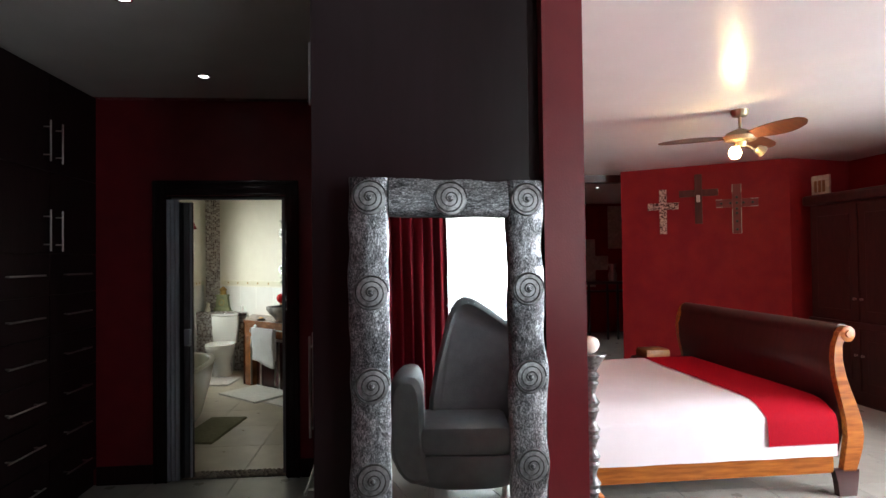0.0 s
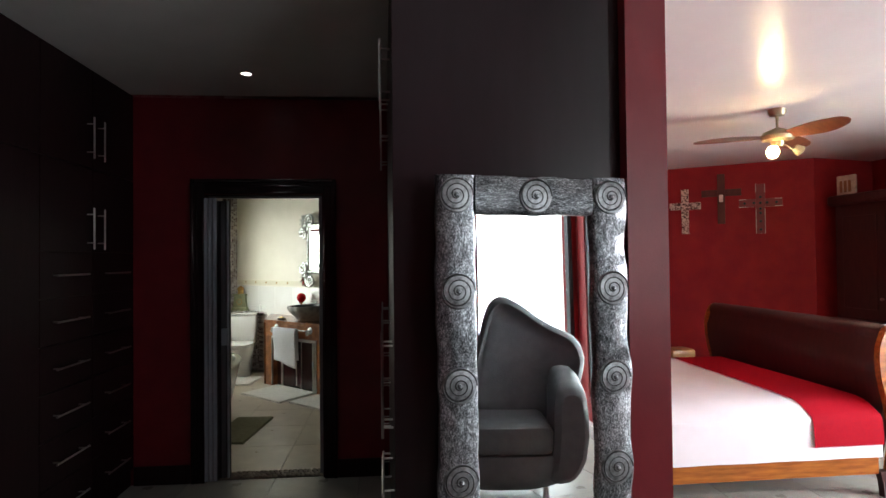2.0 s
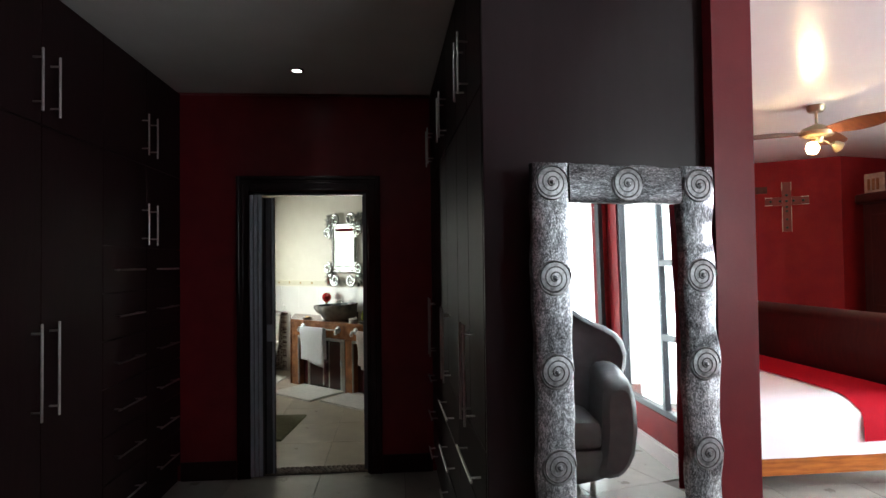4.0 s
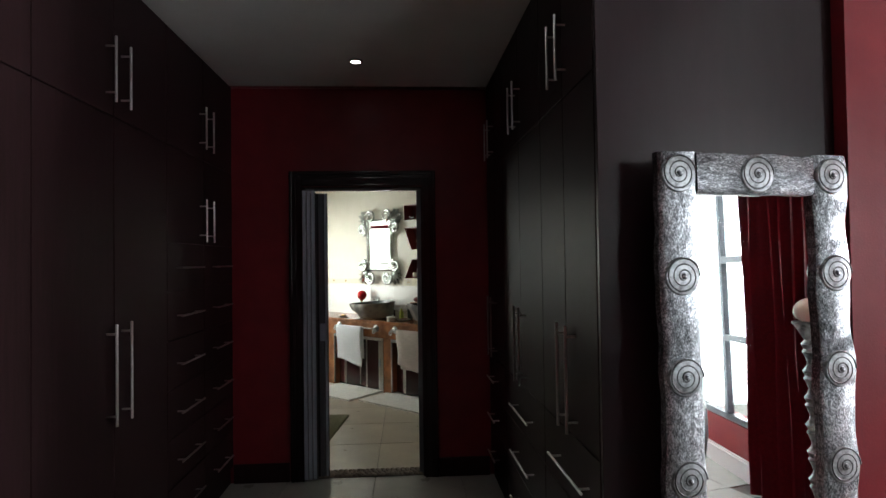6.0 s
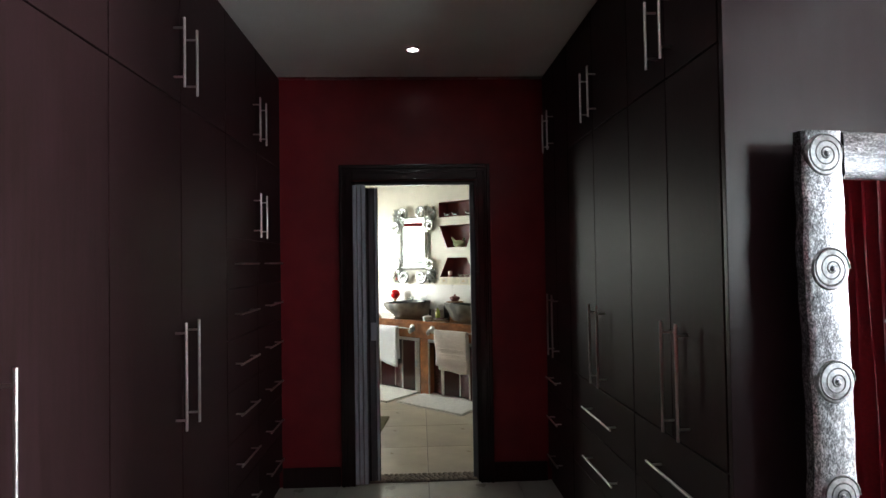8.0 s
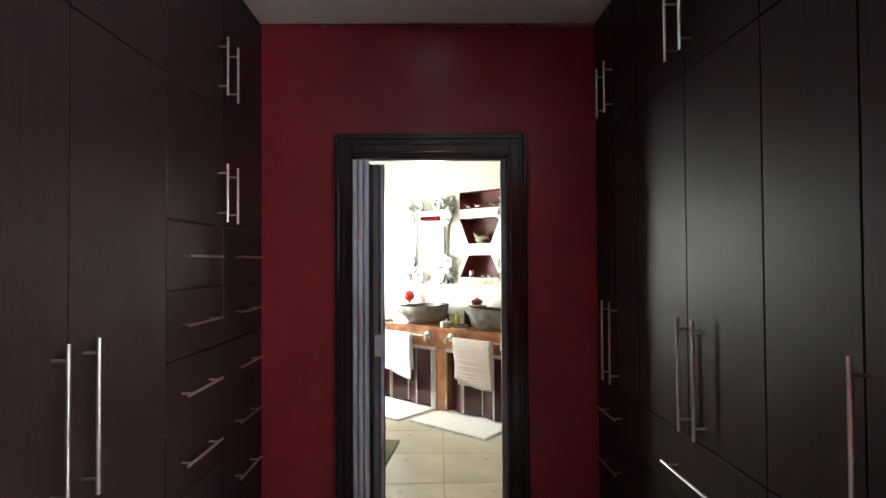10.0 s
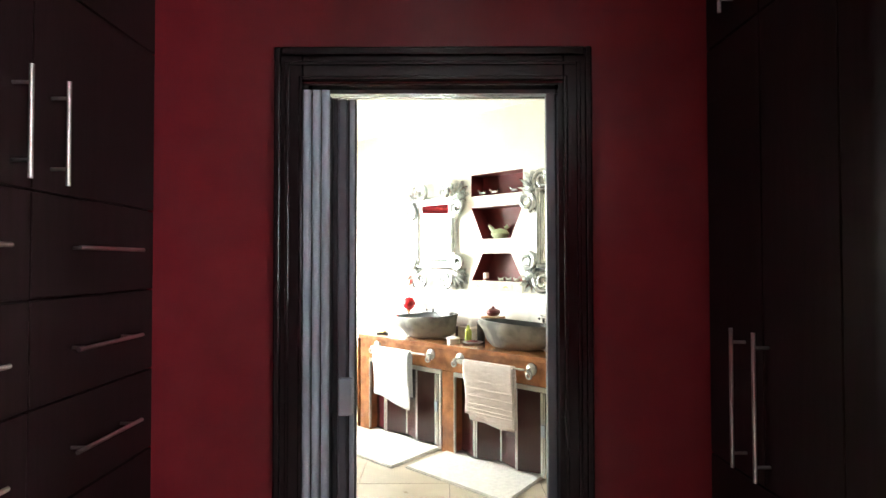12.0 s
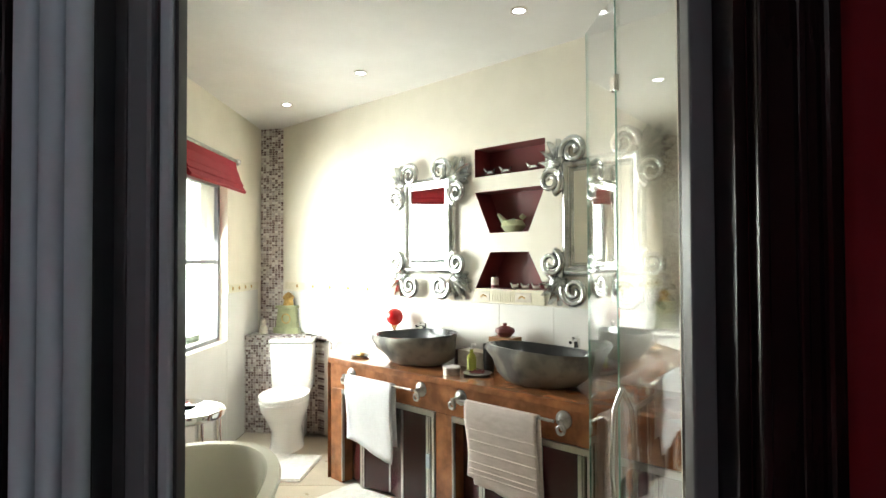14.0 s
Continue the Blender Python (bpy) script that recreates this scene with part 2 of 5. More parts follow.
M["green_stone"] = mat("green_stone", (0.36, 0.38, 0.22), 0.6, 0, (0.24, 0.26, 0.14), 14, bump=0.3)
M["red_gloss"] = mat("red_gloss", (0.6, 0.01, 0.015), 0.15, 0, (0.5, 0.01, 0.012), 5, coat=0.5)
M["candle"] = mat("wax", (0.80, 0.74, 0.64), 0.5, 0, (0.74, 0.68, 0.58), 6)
M["bamboo"] = mat("bamboo", (0.35, 0.16, 0.06), 0.4, 0, (0.2, 0.09, 0.03), 8, (1, 1, 5))
M["gold"] = mat("old_gold", (0.6, 0.4, 0.15), 0.35, 0.9, (0.3, 0.18, 0.06), 20)
M["black"] = mat("black_lacquer", (0.012, 0.012, 0.012), 0.3)
M["green_liquid"] = mat("green_soap", (0.42, 0.46, 0.10), 0.2, 0, (0.36, 0.40, 0.08), 5)
M["fan_metal"] = mat("fan_metal", (0.38, 0.31, 0.2), 0.35, 0.7, (0.3, 0.25, 0.16), 12)
M["fan_blade"] = mat("fan_blade", (0.16, 0.055, 0.025), 0.35, 0, (0.1, 0.03, 0.015), 6, (8, 1, 1))
M["mosaic"] = mosaic("mosaic", 0.021, [(0.42, 0.38, 0.38), (0.20, 0.14, 0.13), (0.66, 0.63, 0.6), (0.13, 0.08, 0.08), (0.5, 0.44, 0.41), (0.30, 0.25, 0.24)], (0.6, 0.57, 0.54), 0.15)
M["rug_red"] = mat("patterned_rug", (0.30, 0.03, 0.05), 0.95, 0, (0.06, 0.02, 0.05), 14, bump=0.5, bscale=120, mix=(0.45, 0.5))
M["ivory"] = mat("ivory", (0.62, 0.58, 0.48), 0.5, 0, (0.4, 0.35, 0.28), 20)
M["skirting"] = mat("painted_skirting", (0.62, 0.55, 0.54), 0.4, 0, (0.58, 0.51, 0.5), 5)
# pale enough to read white through the windows in place of dark ground
M["bright_slab"] = mat("pale_slab", (0.42, 0.42, 0.38), 0.8, 0, (0.34, 0.34, 0.30), 6, bump=0.2)
M["ground"] = mat("lawn", (0.06, 0.09, 0.03), 0.9, 0, (0.04, 0.06, 0.02), 3)
M["lamp_glow"] = glow("lamp_glow", (0.95, 0.98, 1.0), 14)
M["bulb_glow"] = glow("bulb_glow", (1.0, 0.66, 0.28), 130)
M["sky_glow"] = glow("sky_glow", (0.93, 0.97, 1.0), 6)
M["sky_glow_bath"] = glow("sky_glow_bath", (0.96, 1.0, 0.94), 5)


for k in ("red_cloth", "curtain", "sheet", "towel_white", "towel_beige", "rug", "rug_olive"):
    M[k].node_tree.nodes["Principled BSDF"].inputs["Specular IOR Level"].default_value = 0.12
for k, v in (("wenge", 0.12), ("wenge_gloss", 0.28), ("end_panel", 0.32), ("red_wall_in", 0.15), ("oak", 0.3), ("red_wall", 0.4)):
    M[k].node_tree.nodes["Principled BSDF"].inputs["Specular IOR Level"].default_value = v


def glass(name, tint=(0.97, 0.99, 0.98)):
    m = bpy.data.materials.new(name)
    m.use_nodes = True
    n, l = m.node_tree.nodes, m.node_tree.links
    t, g, mx, f = n.new("ShaderNodeBsdfTransparent"), n.new("ShaderNodeBsdfGlossy"), n.new("ShaderNodeMixShader"), n.new("ShaderNodeLayerWeight")
    t.inputs[0].default_value = (*tint, 1)
    g.inputs["Roughness"].default_value = 0.02
    f.inputs[0].default_value = 0.5
    pw, ma = n.new("ShaderNodeMath"), n.new("ShaderNodeMath")
    pw.operation, ma.operation = "POWER", "MULTIPLY_ADD"
    pw.inputs[1].default_value, ma.inputs[1].default_value, ma.inputs[2].default_value = 2.4, 1.0, 0.07
    l.new(f.outputs["Facing"], pw.inputs[0])
    l.new(pw.outputs[0], ma.inputs[0])
    l.new(ma.outputs[0], mx.inputs[0])
    l.new(t.outputs[0], mx.inputs[1])
    l.new(g.outputs[0], mx.inputs[2])
    l.new(mx.outputs[0], n["Material Output"].inputs[0])
    return m


M["glass"] = glass("clear_glass")
M["glass_edge"] = mat("glass_edge", (0.25, 0.45, 0.36), 0.1)


# ---- mesh helpers ----
def part(name, bm, material, parent=None, label="", smooth=False, kind="", m=None):
    me = bpy.data.meshes.new(name)
    bmesh.ops.recalc_face_normals(bm, faces=bm.faces)
    bm.to_mesh(me)
    bm.free()
    if smooth:
        for p in me.polygons:
            p.use_smooth = True
        me.set_sharp_from_angle(angle=radians(40))
    me.materials.append(M[material] if isinstance(material, str) else material)
    ob = new(name, me)
    ob.parent = parent
    if m is not None:
        ob.matrix_basis = m
    return tagged(ob, label, kind=kind)


def thing(name, m, label, category, group="", kind=""):
    ob = new(name)
    ob.empty_display_size = 0.05
    ob.matrix_basis = m
    return tagged(ob, label, category, group, kind)


def box(bm, x0, x1, y0, y1, z0, z1, bevel=0.0):
    v = [bm.verts.new((x, y, z)) for x in (x0, x1) for y in (y0, y1) for z in (z0, z1)]
    fs = [bm.faces.new([v[i] for i in q]) for q in ((0, 1, 3, 2), (4, 6, 7, 5), (0, 4, 5, 1), (2, 3, 7, 6), (0, 2, 6, 4), (1, 5, 7, 3))]
    if bevel:
        es = list({e for f in fs for e in f.edges})
        bmesh.ops.bevel(bm, geom=es, offset=bevel, segments=2, affect="EDGES", profile=0.5)
    return bm


def B(x0, x1, y0, y1, z0, z1, bevel=0.0):
    return box(bmesh.new(), x0, x1, y0, y1, z0, z1, bevel)


def prism(pts, z0, z1, bm=None, bevel=0.0):
    bm = bm or bmesh.new()
    lo = [bm.verts.new((x, y, z0)) for x, y in pts]
    hi = [bm.verts.new((x, y, z1)) for x, y in pts]
    n = len(pts)
    fs = [bm.faces.new(lo[::-1]), bm.faces.new(hi)]
    fs += [bm.faces.new((lo[i], lo[(i + 1) % n], hi[(i + 1) % n], hi[i])) for i in range(n)]
    if bevel:
        bmesh.ops.bevel(bm, geom=list(fs[1].edges), offset=bevel, segments=2, affect="EDGES")
    return bm


def sweep(bm, path, radius, seg=10, caps=True):
    """A tube along points; radius a number or a function of 0..1."""
    path = [Vector(p) for p in path]
    n = len(path)
    rings = []
    side = None
    for i, p in enumerate(path):
        d = (path[min(i + 1, n - 1)] - path[max(i - 1, 0)]).normalized()
        if side is None:
            side = d.cross(Vector((0.3, 0.2, 0.9))).normalized()
        side = (side - d * side.dot(d)).normalized()
        up = d.cross(side)
        r = radius(i / (n - 1)) if callable(radius) else radius
        rings.append([bm.verts.new(p + r * (math.cos(a) * side + math.sin(a) * up)) for a in (2 * math.pi * k / seg for k in range(seg))])
    for a, b in zip(rings, rings[1:]):
        for k in range(seg):
            bm.faces.new((a[k], a[(k + 1) % seg], b[(k + 1) % seg], b[k]))
    if caps:
        bm.faces.new(rings[0][::-1])
        bm.faces.new(rings[-1])
    return bm


def lathe(profile, seg=32, bm=None, at=(0, 0, 0), sx=1.0, sy=1.0):
    """Turned about z: profile of (radius, height); a radius of 0 closes an end."""
    bm = bm or bmesh.new()
    rings = []
    for r, z in profile:
        if r <= 0:
            rings.append([bm.verts.new((at[0], at[1], at[2] + z))])
        else:
            rings.append([bm.verts.new((at[0] + sx * r * math.cos(2 * math.pi * k / seg), at[1] + sy * r * math.sin(2 * math.pi * k / seg), at[2] + z)) for k in range(seg)])
    for a, b in zip(rings, rings[1:]):
        for k in range(seg):
            j = (k + 1) % seg
            if len(a) == 1 and len(b) == 1:
                continue
            if len(a) == 1:
                bm.faces.new((a[0], b[j], b[k]))
            elif len(b) == 1:
                bm.faces.new((a[k], a[j], b[0]))
            else:
                bm.faces.new((a[k], a[j], b[j], b[k]))
    return bm


def wall(name, a, b, z0, z1, thick, material, holes=(), kind="structure", label=""):
    """A wall from a to b; its thickness goes to the right of that way. holes: (from, to, low, high) along it."""
    a, b = Vector(a), Vector(b)
    length = (b - a).length
    rz = math.degrees(math.atan2(b.y - a.y, b.x - a.x))
    bm = bmesh.new()
    cuts = sorted({0.0, length, *[h[0] for h in holes], *[h[1] for h in holes]})
    for s, e in zip(cuts, cuts[1:]):
        spans = [(z0, z1)]
        for h in holes:
            if h[0] <= s and e <= h[1]:
                spans = [(z0, h[2]), (h[3], z1)]
        for lo, hi in spans:
            if hi - lo > 0.002:
                box(bm, s, e, -thick, 0, lo, hi)
    bmesh.ops.remove_doubles(bm, verts=bm.verts, dist=0.0005)
    ob = part(name, bm, material, m=pose(a.x, a.y, 0, 0, 0, rz), kind=kind)
    if label:
        ob["label"] = label
    return ob


# ---- the building ----
part("ground", B(-40, 40, -40, 40, -0.4, -0.3), "ground", kind="structure")
DOOR_H, HB = 2.04, 2.73
wall_end = wall("wall_dressing_end", (1.75, 0), (-1.75, 0), 0, H, 0.16, "red_wall", [(1.75 - 0.435, 1.75 + 0.407, 0, DOOR_H)], label="deep red painted wall round the bathroom doorway")
wall_left = wall("wall_left", (-1.65, 0.0), (-1.65, -5.65), 0, H, 0.2, "red_wall", label="deep red painted wall behind the dark wardrobes")
wall_part = part("partition_wall", B(1.74, 1.885, -2.32, 0.0, 0, H), "red_wall", kind="structure", label="deep red painted end of the partition beside the bedroom")
part("ceiling_dressing", B(-1.85, 1.74, -5.95, 0.0, H, H + 0.2), "white_ceiling", kind="structure", label="white painted dressing room ceiling")
part("ceiling_bedroom", prism([(1.74, -5.95), (4.2, -5.95), (3.75, -4.6), (8.5, -4.6), (8.5, 9.0), (1.74, 9.0)], 2.70, 2.9), "bed_ceiling", kind="structure", label="white satin painted bedroom ceiling")
part("ceiling_bathroom", B(-1.9, 1.74, 0.0, 5.6, HB, HB + 0.2), "white_ceiling", kind="structure", label="white painted bathroom ceiling")
part("floor", prism([(-1.9, -5.85), (4.0, -5.85), (3.05, -3.2), (6.85, -4.4), (8.5, -4.4), (8.5, 9.0), (-1.9, 9.0)], -0.3, -0.008), "grout", kind="structure", label="grout bed under the floor tiles")

# bathroom shell
VP, VD = Vector((0.284, 3.114)), Vector((0.727, -0.686)).normalized()
VN = Vector((-VD.y, VD.x)) * -1
VROT = math.degrees(math.atan2(VD.y, VD.x))


def van(u, off):
    p = VP + VD * u + VN * off
    return (p.x, p.y)


a, b = van(-2.75, 0), van(2.2, 0)
NICHES = [(0.0, 0.542, 2.02, 2.204)]


def niche_wall():
    bm = bmesh.new()
    u0, u1 = -2.75, 2.2
    # thickness behind, in the wall's own axes: x along, y into the wall
    box(bm, u0, 0.0, 0, 0.16, 0, HB)
    box(bm, 0.545, u1, 0, 0.16, 0, HB)
    box(bm, 0.0, 0.545, 0, 0.16, 2.204, HB)
    box(bm, 0.0, 0.545, 0, 0.16, 1.921, 2.02)
    box(bm, 0.0, 0.545, 0, 0.16, 1.53, 1.652)
    box(bm, 0.0, 0.545, 0, 0.16, 0, 1.297)
    for pts, z0, z1 in (([(0, 0), (0.122, 0)], 1.652, 1.921), ([(0.545, 0), (0.42, 0)], 1.652, 1.921)):
        x, xb = pts[0][0], pts[1][0]
        t = [bm.verts.new(p) for p in ((x, 0, z0), (xb, 0, z0), (x, 0, z1), (x, 0.16, z0), (xb, 0.16, z0), (x, 0.16, z1))]
        for q in ((0, 1, 2), (5, 4, 3), (0, 3, 4, 1), (1, 4, 5, 2), (2, 5, 3, 0)):
            bm.faces.new([t[i] for i in q])
    for x, xb in ((0, 0.125), (0.545, 0.42)):
        z0, z1 = 1.297, 1.53
        t = [bm.verts.new(p) for p in ((x, 0, z1), (xb, 0, z1), (x, 0, z0), (x, 0.16, z1), (xb, 0.16, z1), (x, 0.16, z0))]
        for q in ((0, 1, 2), (5, 4, 3), (0, 3, 4, 1), (1, 4, 5, 2), (2, 5, 3, 0)):
            bm.faces.new([t[i] for i in q])
    return bm


VM = pose(VP.x, VP.y, 0, 0, 0, VROT)
vw = part("wall_vanity", niche_wall(), "cream", kind="structure", m=VM, label="cream plaster wall with three shelf niches")
vw.data.materials.append(M["niche"])
for p in vw.data.polygons:
    if abs(p.normal.y) < 0.5 and 0.01 < p.center.y < 0.15 and -0.01 < p.center.x < 0.56 and 1.29 < p.center.z < 2.21:
        p.material_index = 1
part("niche_backing", B(-0.05, 0.6, 0.162, 0.2, 1.2, 2.3), "niche", vw, "dark red painted niche back")


def window_wall():
    bm = bmesh.new()
    for y0, y1, z0, z1 in ((0.16, 3.0, 0, H), (3.96, 5.3, 0, H), (3.0, 3.96, 0, 0.845), (3.0, 3.96, 2.10, H)):
        box(bm, -1.88, -1.66, y0, y1, z0, z1)
    return bm


part("wall_window", window_wall(), "cream", kind="structure", label="cream plaster wall round the bathroom window")
part("wall_bath_right", B(1.75, 1.91, 0.16, 2.2, 0, H), "cream", kind="structure", label="cream plaster wall behind the shower")
part("wall_bath_door_side", B(-1.66, -0.407, 0.164, 0.2, 0, H), "cream", kind="structure", label="cream plaster over the back of the door wall")
part("wall_bath_door_side", B(0.435, 1.75, 0.164, 0.2, 0, H), "cream", kind="structure", label="cream plaster over the back of the door wall")
part("wall_bath_door_top", B(-0.407, 0.435, 0.164, 0.2, DOOR_H, H), "cream", kind="structure", label="cream plaster above the doorway")

# bedroom shell


def slab_wall(name, pts, z1, material, label):
    return part(name, prism(pts, 0, z1), material, kind="structure", label=label)


slab_wall("wall_crosses", [(4.23, 3.17), (5.82, 2.08), (5.95, 2.27), (4.36, 3.37)], 2.7, "red_wall_in", "rich red painted wall hung with crosses")
slab_wall("wall_return", [(5.82, 2.08), (6.9, 2.34), (6.9, 2.6), (5.9, 2.3)], 2.7, "red_wall_in", "rich red painted return wall")
slab_wall("wall_passage_far", [(2.0, 7.6), (8.0, 7.6), (8.0, 7.8), (2.0, 7.8)], 2.7, "red_wall_in", "dark red wall at the end of the passage")
slab_wall("wall_passage_left", [(2.0, 3.2), (2.2, 3.2), (2.2, 7.6), (2.0, 7.6)], 2.7, "red_wall_in", "dark red passage wall")
slab_wall("wall_bedroom_left", [(1.89, 0.0), (2.09, 0.0), (2.2, 3.2), (2.0, 3.2)], 2.7, "red_wall_in", "red wall on the near side of the bedroom")
slab_wall("wall_right_far", [(6.4, 3.0), (6.6, 3.0), (6.6, 7.6), (6.4, 7.6)], 2.7, "red_wall_in", "dark red passage wall")


def back_wall():
    bm = bmesh.new()
    y0, y1 = -5.85, -5.65
    for x0, x1, z0, z1 in ((-1.85, 2.62, 0, 2.75), (3.75, 3.79, 0, 2.75), (2.62, 3.75, 0, 0.10), (2.62, 3.75, 2.45, 2.75)):
        box(bm, x0, x1, y0, y1, z0, z1)
    return bm


part("wall_back", back_wall(), "red_wall_in", kind="structure", label="red wall with a tall bright window")
BAY = pose(3.79, -5.65, 0, 0, 0, 109.33)
wall("wall_angle", (3.79, -5.65), (2.922, -3.176), 0, 2.70, 0.2, "red_wall_in", [(0.30, 1.85, 0.37, 2.45)], label="red bay wall with a wide tall window over a low sill")
wall("wall_behind_bay", (2.922, -3.176), (6.75, -4.4), 0, 2.70, 0.16, "red_wall_in", label="dark red wall turning back from the bay")
# the opening in this wall is added to let the side fill in
wall("wall_side", (6.75, -4.4), (6.75, 2.6), 0, 2.70, 0.2, "red_wall_in", [(0.7, 3.1, 0.5, 2.35)], label="rich red wall behind the armoire with an added unseen opening")


def window(name, m, w, h, cols, rows, label, depth=0.06, f=0.045, mt="win_frame"):
    win = tagged(new(name), label, kind="structure")
    win.matrix_basis = m
    bm = bmesh.new()
    box(bm, 0, w, 0, depth, 0, f)
    box(bm, 0, w, 0, depth, h - f, h)
    box(bm, 0, f, 0, depth, f, h - f)
    box(bm, w - f, w, 0, depth, f, h - f)
    for c in cols:
        box(bm, c - f / 2, c + f / 2, 0.005, depth - 0.005, f, h - f)
    for r in rows:
        box(bm, f, w - f, 0.008, depth - 0.008, r - f / 2, r + f / 2)
    part("window_frame", bm, mt, win, "dark grey aluminium window frame")
    p = part("pane", B(f, w - f, depth / 2 - 0.003, depth / 2 + 0.003, f, h - f), "glass", win)
    p.visible_shadow = False
    return win


window("window_1", pose(2.62, -5.73, 0.10), 1.13, 2.35, (), (), "tall dark framed bedroom window, bright outside")
w3 = window("window_3", BAY @ pose(0.30, -0.075, 0.37), 1.55, 2.08, (0.93,), (), "tall dark framed bay window, bright outside")
for z in (0.62, 1.21):
    part("transom", B(0.955, 1.505, 0.006, 0.054, z - 0.025, z + 0.025), "win_frame", w3)
for z0, z1, tilt in ((1.235, 2.03, 13), (0.645, 1.185, 13)):
    bm = B(0, 0.40, 0, 0.03, 0, 0.035)
    box(bm, 0, 0.40, 0, 0.03, z1 - z0 - 0.035, z1 - z0)
    box(bm, 0, 0.035, 0, 0.03, 0.035, z1 - z0 - 0.035)
    box(bm, 0.365, 0.40, 0, 0.03, 0.035, z1 - z0 - 0.035)
    part("open_sash", bm, "win_frame", w3, "dark sash tilted open", m=pose(0.96, 0.0, z1, -tilt) @ pose(0, -0.035, z0 - z1))
# added pale slabs over the lawn, so the low panes stay white
tagged(part("bright_slab", B(-3, 9.9, -8.9, -5.86, -0.295, -0.12), "bright_slab"), "added pale slab that keeps the window bottoms bright", kind="structure")
tagged(part("bright_slab", B(7.0, 9.9, -5.84, 4, -0.295, -0.12), "bright_slab"), "added pale slab that keeps the window bottoms bright", kind="structure")
# added frame round the fill lamp's opening, never in view
window("added_side_window", pose(6.83, -3.7, 0.5, 0, 0, 90), 2.4, 1.85, (0.8, 1.6), (), "added side window, out of view, for the fill lamp")
window("window_2", pose(-1.725, 3.0, 0.845, 0, 0, 90), 0.96, 1.255, (), (0.63,), "dark grey framed bathroom window under a red blind", 0.035, 0.03, "win_grey")
tagged(part("sky_backdrop", B(-3, 14, -9.1, -9, -0.3, 7), "sky_glow"), "bright overcast sky outside the bedroom", "sky", kind="structure")
tagged(part("sky_backdrop", B(-6.1, -6, 0, 36, -0.3, 9), "sky_glow_bath"), "bright overcast sky outside the bathroom", "sky", kind="structure")
# glowing sheet behind the added side opening
tagged(part("sky_backdrop", B(10, 10.1, -8.9, 4, -0.3, 7), "sky_glow"), "bright backdrop beyond the added unseen side window", "sky", kind="structure")


tagged(part("baseboard", B(1.2, 2.6, -5.648, -5.63, 0, 0.12, 0.003), "skirting"), "pale painted skirting board", kind="structure")
bm = B(0.02, 2.6, 0.002, 0.018, 0, 0.15, 0.004)
box(bm, 0.02, 2.6, 0.002, 0.028, 0.12, 0.135, 0.003)
tagged(part("baseboard", bm, "skirting", m=BAY), "pale painted skirting board", kind="structure")


# ---- doorway ----
XL, XR = -0.407, 0.435


def architrave():
    bm = bmesh.new()
    for s, x in ((-1, XL), (1, XR)):
        for a, c, d, z, bv in ((0.0, 0.086, 0.022, 2.145, 0.004), (0.066, 0.088, 0.036, 2.148, 0.006), (0.040, 0.052, 0.030, 2.10, 0.003), (-0.002, 0.010, 0.028, 2.056, 0.003)):
            xs = sorted((x + s * a, x + s * c))
            box(bm, xs[0], xs[1], -d, -0.001, 0, z, bv)
    box(bm, XL, XR, -0.022, -0.001, 2.045, 2.145, 0.004)
    box(bm, XL - 0.066, XR + 0.066, -0.036, -0.001, 2.120, 2.148, 0.006)
    box(bm, XL - 0.04, XR + 0.04, -0.030, -0.001, 2.090, 2.102, 0.003)
    box(bm, XL, XR, -0.028, -0.001, 2.043, 2.055, 0.003)
    return bm


door = thing("doorway", pose(0, 0, 0), "dark wenge door surround with moulded architrave", "door frame", kind="structure")
part("architrave", architrave(), "wenge_gloss", door, "moulded dark wood architrave")
bm = B(XL + 0.001, XL + 0.015, 0.0, 0.16, 0, 2.04)
box(bm, XR - 0.015, XR - 0.001, 0.0, 0.16, 0, 2.04)
box(bm, XL + 0.015, XR - 0.015, 0.0, 0.16, 2.032, 2.039)
part("jamb_lining", bm, "wenge_gloss", door)
bm = B(XL + 0.015, XR - 0.015, 0.045, 0.085, 2.018, 2.0315)
box(bm, XR - 0.045, XR - 0.015, 0.05, 0.08, 0.0, 2.017, 0.003)
part("door_track", bm, "track_grey", door, "grey aluminium sliding track")


def folding_door():
    d = thing("accordion_door", pose(-0.405, -0.022, 0.012), "grey plastic concertina door pushed open in its dark frame", "door")
    for i in range(3):
        x = i * 0.030
        bm = prism([(x, 0.008), (x + 0.003, 0.002), (x + 0.008, 0.0), (x + 0.018, 0.0), (x + 0.023, 0.003), (x + 0.026, 0.009), (x + 0.024, 0.020), (x + 0.002, 0.020)], 0.0, 2.0)
        part("slat", bm, "alu", d, smooth=True)
        bm = prism([(x + 0.020, 0.0205), (x + 0.026, 0.0205), (x + 0.034, 0.15), (x + 0.028, 0.15)], 0.0, 1.985)
        part("fold", bm, "alu_dark", d)
    part("hinge_strip", B(0.088, 0.103, 0.055, 0.09, 0, 1.985, 0.002), "alu_dark", d)
    part("lead_post", B(0.1035, 0.135, 0.052, 0.095, 0, 1.985, 0.006), "track_grey", d, "blue grey closing post")
    part("edge_strip", B(0.142, 0.158, 0.055, 0.09, 0, 1.985, 0.004), "alu", d)
    part("seal", B(0.1355, 0.1415, 0.065, 0.085, 0, 1.985), "alu_dark", d)
    part("seal", B(0.1585, 0.163, 0.062, 0.085, 0, 1.985), "alu_dark", d)
    part("pull_handle", B(0.112, 0.156, 0.020, 0.051, 0.95, 1.07, 0.006), "alu", d, "grey pull handle")
    return d


folding_door()
